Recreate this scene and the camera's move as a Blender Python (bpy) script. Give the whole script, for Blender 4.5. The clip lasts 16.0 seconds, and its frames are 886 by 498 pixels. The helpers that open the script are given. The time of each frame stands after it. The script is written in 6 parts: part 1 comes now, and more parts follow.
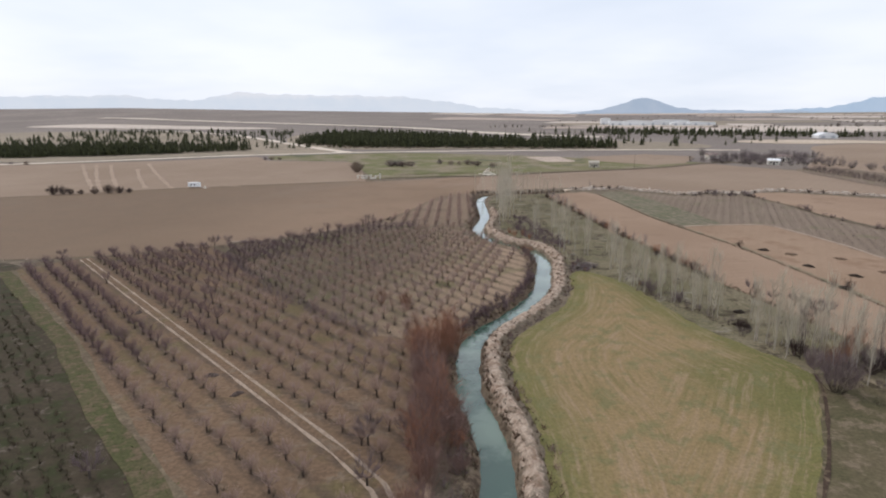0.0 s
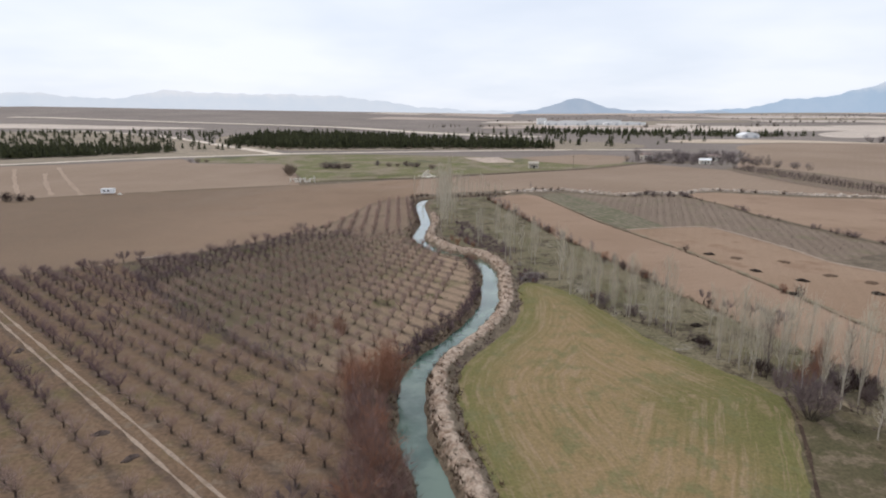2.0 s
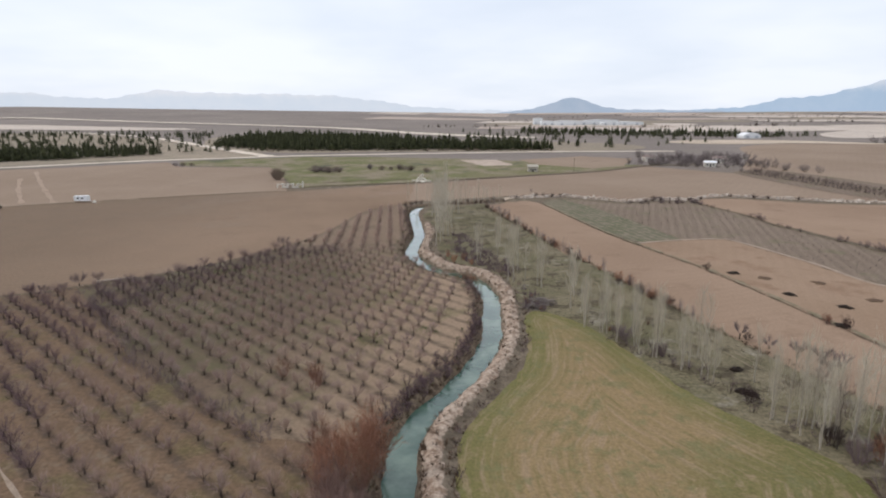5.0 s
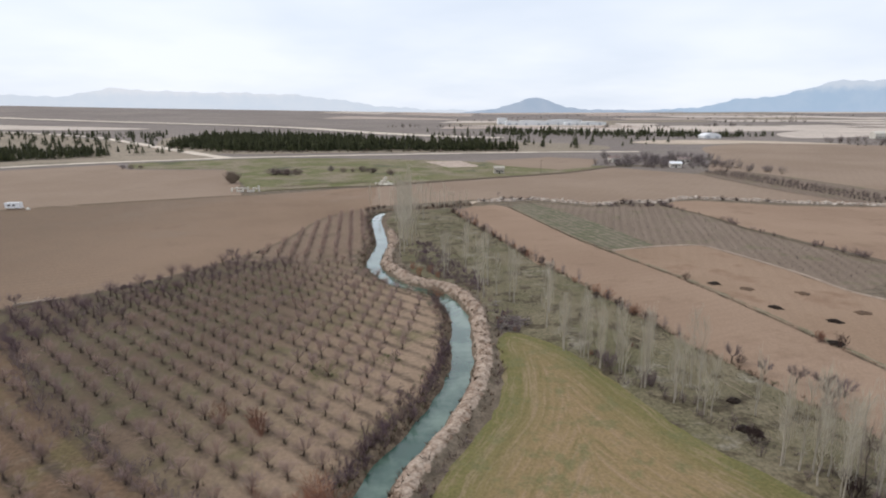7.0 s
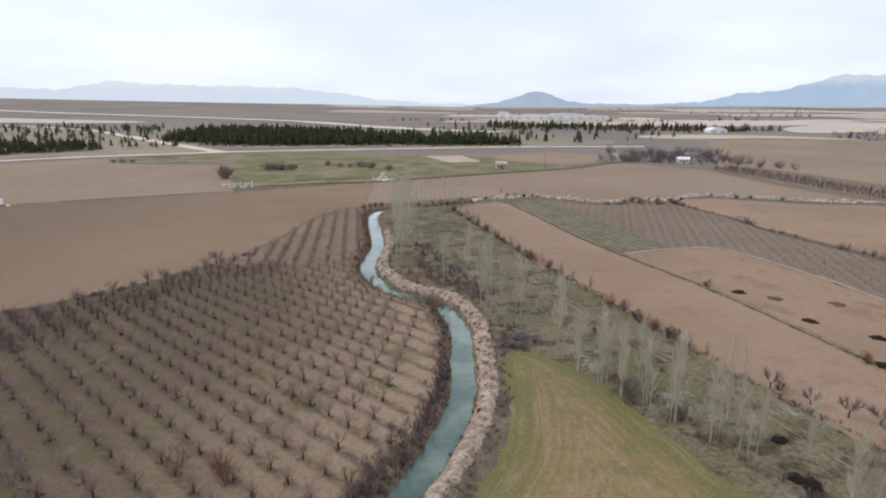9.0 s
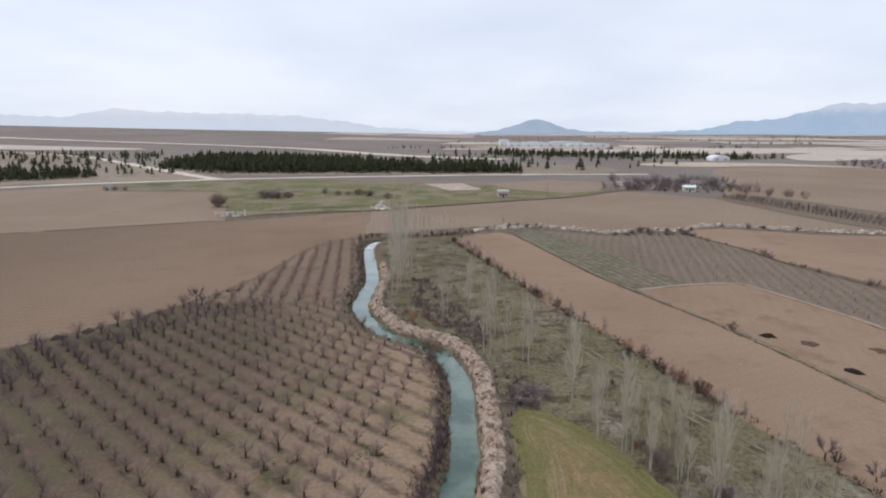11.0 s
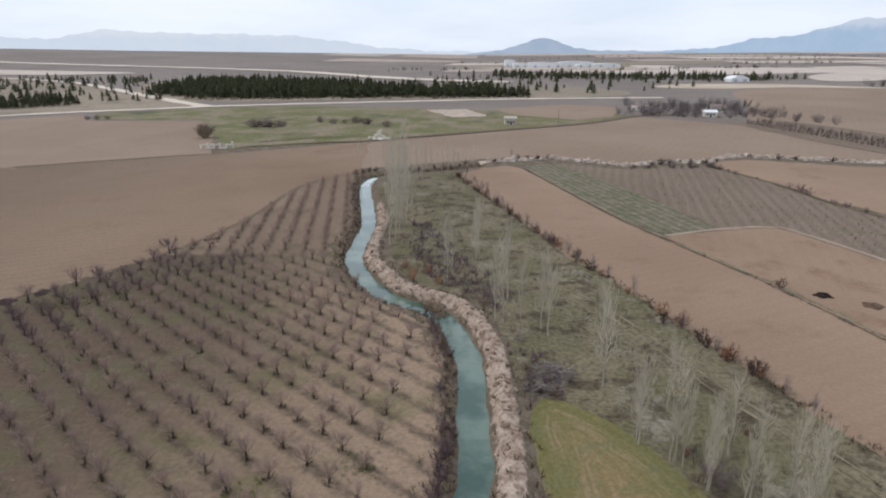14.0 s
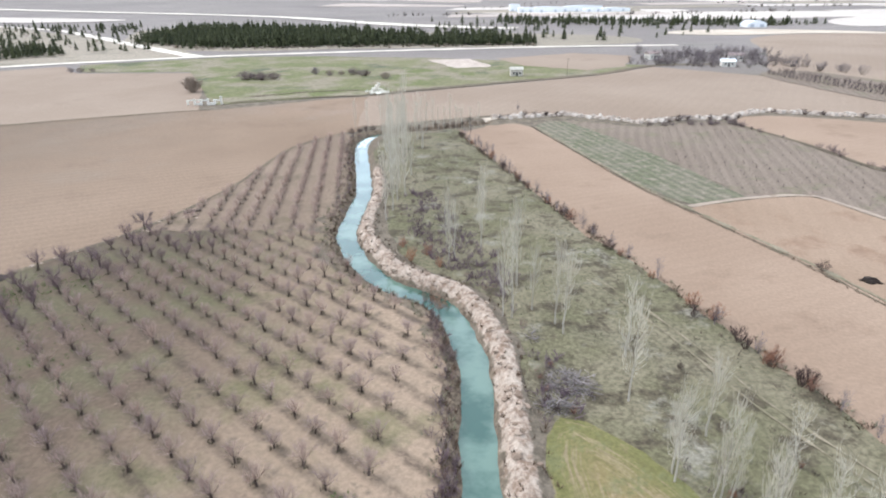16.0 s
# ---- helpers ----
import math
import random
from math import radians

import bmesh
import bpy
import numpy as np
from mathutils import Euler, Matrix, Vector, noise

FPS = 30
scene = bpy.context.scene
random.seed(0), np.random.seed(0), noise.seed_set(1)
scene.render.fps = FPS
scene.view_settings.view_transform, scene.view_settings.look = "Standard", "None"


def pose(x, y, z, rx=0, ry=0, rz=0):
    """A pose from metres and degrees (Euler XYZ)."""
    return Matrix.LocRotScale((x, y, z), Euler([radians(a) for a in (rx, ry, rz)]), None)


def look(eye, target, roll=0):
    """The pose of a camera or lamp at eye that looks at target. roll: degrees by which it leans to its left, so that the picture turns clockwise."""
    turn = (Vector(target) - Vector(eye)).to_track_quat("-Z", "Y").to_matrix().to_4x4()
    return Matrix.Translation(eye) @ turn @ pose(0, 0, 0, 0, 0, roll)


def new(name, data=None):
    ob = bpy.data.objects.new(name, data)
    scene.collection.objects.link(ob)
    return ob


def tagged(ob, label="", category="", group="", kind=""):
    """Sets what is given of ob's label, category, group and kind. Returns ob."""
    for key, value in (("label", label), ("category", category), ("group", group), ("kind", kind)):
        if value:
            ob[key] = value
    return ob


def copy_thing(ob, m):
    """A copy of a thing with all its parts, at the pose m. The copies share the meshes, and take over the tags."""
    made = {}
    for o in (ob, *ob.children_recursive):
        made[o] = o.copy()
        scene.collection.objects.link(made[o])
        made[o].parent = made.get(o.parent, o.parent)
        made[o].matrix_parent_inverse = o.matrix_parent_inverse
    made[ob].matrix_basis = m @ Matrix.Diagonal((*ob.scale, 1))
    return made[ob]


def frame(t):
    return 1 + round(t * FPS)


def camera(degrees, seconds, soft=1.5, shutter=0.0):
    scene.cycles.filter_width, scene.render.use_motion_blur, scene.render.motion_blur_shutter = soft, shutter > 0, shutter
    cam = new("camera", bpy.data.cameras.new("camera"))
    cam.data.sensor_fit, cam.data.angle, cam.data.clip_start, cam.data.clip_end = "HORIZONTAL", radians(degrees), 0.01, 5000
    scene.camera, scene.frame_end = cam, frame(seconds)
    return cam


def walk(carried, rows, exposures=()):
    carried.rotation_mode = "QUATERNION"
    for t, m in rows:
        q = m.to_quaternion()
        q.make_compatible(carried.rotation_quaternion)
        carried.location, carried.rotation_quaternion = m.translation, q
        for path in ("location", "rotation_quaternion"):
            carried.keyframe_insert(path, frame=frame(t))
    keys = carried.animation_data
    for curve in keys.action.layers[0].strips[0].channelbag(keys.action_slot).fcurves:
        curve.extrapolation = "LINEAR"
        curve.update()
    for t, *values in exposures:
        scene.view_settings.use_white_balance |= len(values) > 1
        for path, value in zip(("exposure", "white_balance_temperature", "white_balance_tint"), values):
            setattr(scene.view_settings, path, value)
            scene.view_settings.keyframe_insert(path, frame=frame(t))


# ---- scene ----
cam = camera(74.8, 16.0, soft=2.0)
PATH = [
    (0, (2.839, -9.705, 37.657), (2.472, -7.789, 37.216), -0.3),
    (0.5, (2.666, -7.007, 37.663), (2.322, -5.087, 37.224), -0.4),
    (1, (2.171, -3.591, 37.636), (1.962, -1.651, 37.195), -0.2),
    (1.5, (1.699, -0.771, 37.794), (1.537, 1.173, 37.352), -0.1),
    (2, (1.192, 1.942, 38.129), (1.028, 3.885, 37.686), -0.2),
    (2.5, (1.086, 4.785, 38.319), (0.918, 6.728, 37.876), -0.2),
    (3, (0.781, 7.463, 38.604), (0.611, 9.406, 38.162), -0.3),
    (3.5, (0.421, 10.193, 38.794), (0.25, 12.136, 38.352), -0.3),
    (3.7, (0.277, 11.29, 38.87), (0.106, 13.233, 38.428), -0.3),
    (5.8, (-0.295, 24.22, 39.7), (-0.374, 26.167, 39.253), -0.3),
    (6, (-0.359, 25.411, 39.738), (-0.41, 27.36, 39.291), -0.3),
    (6.5, (-0.518, 28.385, 39.78), (-0.549, 30.334, 39.332), -0.3),
    (7, (-0.605, 31.432, 39.846), (-0.636, 33.381, 39.399), -0.2),
    (7.5, (-0.678, 34.5, 39.975), (-0.709, 36.449, 39.528), -0.2),
    (8, (-0.62, 37.523, 39.737), (-0.651, 39.471, 39.287), -0.2),
    (8.2, (-0.597, 38.71, 39.69), (-0.629, 40.654, 39.223), -0.2),
    (10.3, (-0.486, 51.2, 39.27), (-0.518, 53.146, 38.81), 0.1),
    (10.5, (-0.471, 52.339, 39.275), (-0.503, 54.292, 38.847), 0.1),
    (11, (-0.433, 55.105, 39.28), (-0.468, 57.069, 38.902), 0.0),
    (11.5, (-0.444, 57.887, 39.279), (-0.48, 59.851, 38.907), -0.0),
    (12, (-0.449, 60.781, 39.385), (-0.487, 62.746, 39.013), -0.1),
    (12.5, (-0.5, 63.652, 39.577), (-0.54, 65.617, 39.205), -0.1),
    (13, (-0.567, 66.449, 39.619), (-0.61, 68.412, 39.235), -0.2),
    (13.5, (-0.781, 69.518, 39.579), (-0.824, 71.461, 39.108), -0.3),
    (14, (-0.855, 72.672, 39.794), (-0.901, 74.571, 39.168), -0.4),
    (14.5, (-0.835, 75.891, 39.99), (-0.886, 77.741, 39.23), -0.5),
    (15, (-0.82, 78.902, 40.187), (-0.874, 80.741, 39.403), -0.6),
    (15.5, (-0.783, 81.982, 40.43), (-0.839, 83.821, 39.646), -0.7),
    (16, (-0.867, 84.987, 40.581), (-0.923, 86.826, 39.797), -0.7),
]
EXPOSURES = [(0, -0.05, 6560, 15), (8, -0.05, 6480, 14), (10.3, 0.01, 6380, 14), (11, -0.16, 6360, 15), (13.6, -0.23, 6380, 15), (14, -0.11, 6300, 14), (14.5, 0.38, 6150, 12), (15.0, 0.65, 6000, 11), (15.5, 0.86, 5900, 10), (16, 0.93, 5870, 10)]
walk(cam, [(t, look(eye, target, roll)) for t, eye, target, roll in PATH], EXPOSURES)

# ---- world and sun: a bright overcast day ----
SUN_AZ, SUN_EL = radians(-70), radians(42)      # azimuth from +y towards +x
world = bpy.data.worlds.new("world")
scene.world = world
world.use_nodes = True
wn, wl = world.node_tree.nodes, world.node_tree.links
wn.clear()
w_out, w_bg, w_sky = wn.new("ShaderNodeOutputWorld"), wn.new("ShaderNodeBackground"), wn.new("ShaderNodeTexSky")
w_sky.sky_type, w_sky.sun_disc = "NISHITA", False
w_sky.sun_elevation, w_sky.sun_rotation = SUN_EL, SUN_AZ
w_sky.air_density, w_sky.dust_density = 1.0, 2.0
w_bg.inputs["Strength"].default_value = 0.1
w_co, w_sep = wn.new("ShaderNodeTexCoord"), wn.new("ShaderNodeSeparateXYZ")
wl.new(w_co.outputs["Generated"], w_sep.inputs[0])
w_add = wn.new("ShaderNodeMath")
w_add.operation, w_add.inputs[1].default_value = "ADD", 0.16
wl.new(w_sep.outputs["Z"], w_add.inputs[0])
w_div = wn.new("ShaderNodeVectorMath")
w_div.operation = "DIVIDE"
w_cmb = wn.new("ShaderNodeCombineXYZ")
for k in "XYZ":
    wl.new(w_add.outputs[0], w_cmb.inputs[k])
wl.new(w_co.outputs["Generated"], w_div.inputs[0])
wl.new(w_cmb.outputs[0], w_div.inputs[1])
w_noise = wn.new("ShaderNodeTexNoise")
w_noise.inputs["Scale"].default_value, w_noise.inputs["Detail"].default_value = 0.7, 4
w_noise.inputs["Roughness"].default_value = 0.5
wl.new(w_div.outputs[0], w_noise.inputs["Vector"])
w_cloud = wn.new("ShaderNodeValToRGB")          # grey underside to bright cloud
w_cloud.color_ramp.elements[0].position, w_cloud.color_ramp.elements[0].color = 0.34, (8.4, 9.5, 10.7, 1)
w_cloud.color_ramp.elements[1].position, w_cloud.color_ramp.elements[1].color = 0.64, (10.1, 10.95, 11.7, 1)
wl.new(w_noise.outputs["Fac"], w_cloud.inputs["Fac"])
w_mix = wn.new("ShaderNodeMix")
w_mix.data_type = "RGBA"
w_mix.inputs["Factor"].default_value = 0.88      # cloud cover
wl.new(w_sky.outputs["Color"], w_mix.inputs["A"])
wl.new(w_cloud.outputs["Color"], w_mix.inputs["B"])
wl.new(w_mix.outputs["Result"], w_bg.inputs["Color"])
wl.new(w_bg.outputs[0], w_out.inputs[0])
sun = new("sun", bpy.data.lights.new("sun", "SUN"))
sun.data.energy, sun.data.angle, sun.data.color = 1.3, radians(11), (1.0, 0.95, 0.88)
sun.matrix_world = look((-60, 20, 60), (-60 - 50 * math.sin(SUN_AZ) * math.cos(SUN_EL), 20 - 50 * math.cos(SUN_AZ) * math.cos(SUN_EL), 60 - 50 * math.sin(SUN_EL)))


# ---- materials ----
def shader(name, rough=0.9, spec=0.2):
    m = bpy.data.materials.new(name)
    m.use_nodes = True
    b = m.node_tree.nodes["Principled BSDF"]
    b.inputs["Roughness"].default_value, b.inputs["Specular IOR Level"].default_value = rough, spec
    return m, m.node_tree.nodes, m.node_tree.links, b


def rgba(c):
    return (*c, 1.0)


def noise_node(n, l, vec, scale, detail=4, rough=0.55, stretch=None):
    t = n.new("ShaderNodeTexNoise")
    t.inputs["Scale"].default_value, t.inputs["Detail"].default_value, t.inputs["Roughness"].default_value = scale, detail, rough
    if stretch:
        mp = n.new("ShaderNodeMapping")
        mp.inputs["Rotation"].default_value = (0, 0, radians(stretch[0]))
        mp.inputs["Scale"].default_value = (stretch[1], stretch[2], 1)
        l.new(vec, mp.inputs["Vector"])
        vec = mp.outputs["Vector"]
    l.new(vec, t.inputs["Vector"])
    return t.outputs["Fac"]


def ranged(n, l, value, lo, hi, a=0.0, b=1.0):
    r = n.new("ShaderNodeMapRange")
    r.interpolation_type = "SMOOTHSTEP"
    for k, v in zip(("From Min", "From Max", "To Min", "To Max"), (lo, hi, a, b)):
        r.inputs[k].default_value = v
    l.new(value, r.inputs["Value"])
    return r.outputs["Result"]


def mixed(n, l, fac, a, b, blend="MIX"):
    x = n.new("ShaderNodeMix")
    x.data_type, x.blend_type = "RGBA", blend
    for k, v in (("Factor", fac), ("A", a), ("B", b)):
        if isinstance(v, (int, float)):
            x.inputs[k].default_value = v
        elif isinstance(v, tuple):
            x.inputs[k].default_value = rgba(v)
        else:
            l.new(v, x.inputs[k])
    return x.outputs["Result"]


def bumped(n, l, b, height, strength=0.5, distance=0.1):
    u = n.new("ShaderNodeBump")
    u.inputs["Strength"].default_value, u.inputs["Distance"].default_value = strength, distance
    l.new(height, u.inputs["Height"])
    l.new(u.outputs["Normal"], b.inputs["Normal"])


def place_out(n):
    return n.new("ShaderNodeNewGeometry").outputs["Position"]


def times_out(n, l, a, b):
    m = n.new("ShaderNodeMath")
    m.operation = "MULTIPLY"
    for k, v in ((0, a), (1, b)):
        if isinstance(v, (int, float)):
            m.inputs[k].default_value = v
        else:
            l.new(v, m.inputs[k])
    return m.outputs[0]


def warmed(c):
    """The warm tint laid over every soil and sward tone."""
    return c[0] * 1.02, c[1] * 0.945, c[2] * 0.86


def soil(name, a, b, c=None, broad=0.02, mid=0.15, fine=2.5, rows=None, patch=(0.52, 0.68), bump=0.12, grain=(0.75, 1.2), under=None, dark_soil=None, spots=None):
    """Earth or sward: two tones in broad patches, a third in smaller ones, grain, and furrows rows=(turn, spacing, depth)."""
    m, n, l, bs = shader(name, 0.95, 0.1)
    pos = place_out(n)
    a, b = warmed(a), warmed(b)
    c = warmed(c) if c else None
    col = mixed(n, l, ranged(n, l, noise_node(n, l, pos, broad, 5), 0.35, 0.65), a, b)
    if c:
        col = mixed(n, l, ranged(n, l, noise_node(n, l, pos, mid, 6, 0.65), *patch), col, c)
    if spots:       # further small blotches: scale, low, high, colour
        col = mixed(n, l, ranged(n, l, noise_node(n, l, pos, spots[0], 7, 0.7), spots[1], spots[2]), col, spots[3])
    if dark_soil:        # darker soil tones west of x0, fading out towards x1
        x0, x1, dark_tone, weedy = dark_soil
        sx = n.new("ShaderNodeSeparateXYZ")
        l.new(pos, sx.inputs[0])
        off = n.new("ShaderNodeMath")
        off.operation = "MULTIPLY_ADD"
        l.new(noise_node(n, l, pos, 0.03, 5, 0.6), off.inputs[0])
        off.inputs[1].default_value = 40
        l.new(sx.outputs["X"], off.inputs[2])
        col = mixed(n, l, ranged(n, l, off.outputs[0], x0 + 20, x1 + 20, 0.85, 0.0), col, mixed(n, l, ranged(n, l, noise_node(n, l, pos, 0.11, 6, 0.65), 0.42, 0.6), dark_tone, weedy))
    if under:       # weeds plus painted tree shade under each planted row: origin, direction, spacing, colour
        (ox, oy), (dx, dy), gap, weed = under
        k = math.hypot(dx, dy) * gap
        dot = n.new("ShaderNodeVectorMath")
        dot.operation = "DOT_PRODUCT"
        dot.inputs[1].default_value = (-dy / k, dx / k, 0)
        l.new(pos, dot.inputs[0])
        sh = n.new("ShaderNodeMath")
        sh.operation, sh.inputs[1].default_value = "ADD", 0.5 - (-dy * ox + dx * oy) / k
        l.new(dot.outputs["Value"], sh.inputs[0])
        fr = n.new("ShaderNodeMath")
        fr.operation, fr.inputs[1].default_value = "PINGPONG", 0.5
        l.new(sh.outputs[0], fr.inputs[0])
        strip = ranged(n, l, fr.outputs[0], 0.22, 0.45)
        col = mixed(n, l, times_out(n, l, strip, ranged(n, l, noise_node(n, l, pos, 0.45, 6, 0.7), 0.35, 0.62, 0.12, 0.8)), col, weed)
    g = noise_node(n, l, pos, fine, 6, 0.7)
    shade = n.new("ShaderNodeCombineXYZ")
    v = ranged(n, l, g, 0.3, 0.7, *grain)
    if rows:
        turn, spacing, depth = rows
        wv = n.new("ShaderNodeTexWave")
        wv.wave_type, wv.bands_direction = "BANDS", "X"
        wv.inputs["Scale"].default_value, wv.inputs["Distortion"].default_value = 0.314 / spacing, 2.2
        wv.inputs["Detail"].default_value, wv.inputs["Detail Scale"].default_value = 3, 0.6
        mp = n.new("ShaderNodeMapping")
        mp.inputs["Rotation"].default_value = (0, 0, radians(turn))
        l.new(pos, mp.inputs["Vector"])
        l.new(mp.outputs["Vector"], wv.inputs["Vector"])
        v = times_out(n, l, v, ranged(n, l, wv.outputs["Fac"], 0.2, 0.8, 1 - depth, 1.0 + depth * 0.5))
    for k in "XYZ":
        l.new(v, shade.inputs[k])
    col = mixed(n, l, 1.0, col, shade.outputs[0], "MULTIPLY")
    l.new(col, bs.inputs["Base Color"])
    bumped(n, l, bs, g, 0.35, bump)
    return m


def plain(name, col, rough=0.8, vary=0.18, scale=6.0, spec=0.2, per_object=0.0, other=None):
    m, n, l, bs = shader(name, rough, spec)
    co = n.new("ShaderNodeTexCoord").outputs["Object"]
    g = noise_node(n, l, co, scale, 5, 0.65)
    lo, hi = tuple(v * (1 - vary) for v in col), tuple(min(1.0, v * (1 + vary)) for v in col)
    c = mixed(n, l, ranged(n, l, g, 0.3, 0.7), lo, hi)
    if per_object:
        rnd = n.new("ShaderNodeObjectInfo").outputs["Random"]
        c = mixed(n, l, times_out(n, l, rnd, per_object), c, other)
    l.new(c, bs.inputs["Base Color"])
    bumped(n, l, bs, g, 0.3, 0.02)
    return m


def islands(name, col, other, rough=0.85):
    """Colour that differs from piece to piece of a joined mesh."""
    m, n, l, bs = shader(name, rough, 0.15)
    rnd = n.new("ShaderNodeNewGeometry").outputs["Random Per Island"]
    l.new(mixed(n, l, rnd, col, other), bs.inputs["Base Color"])
    return m


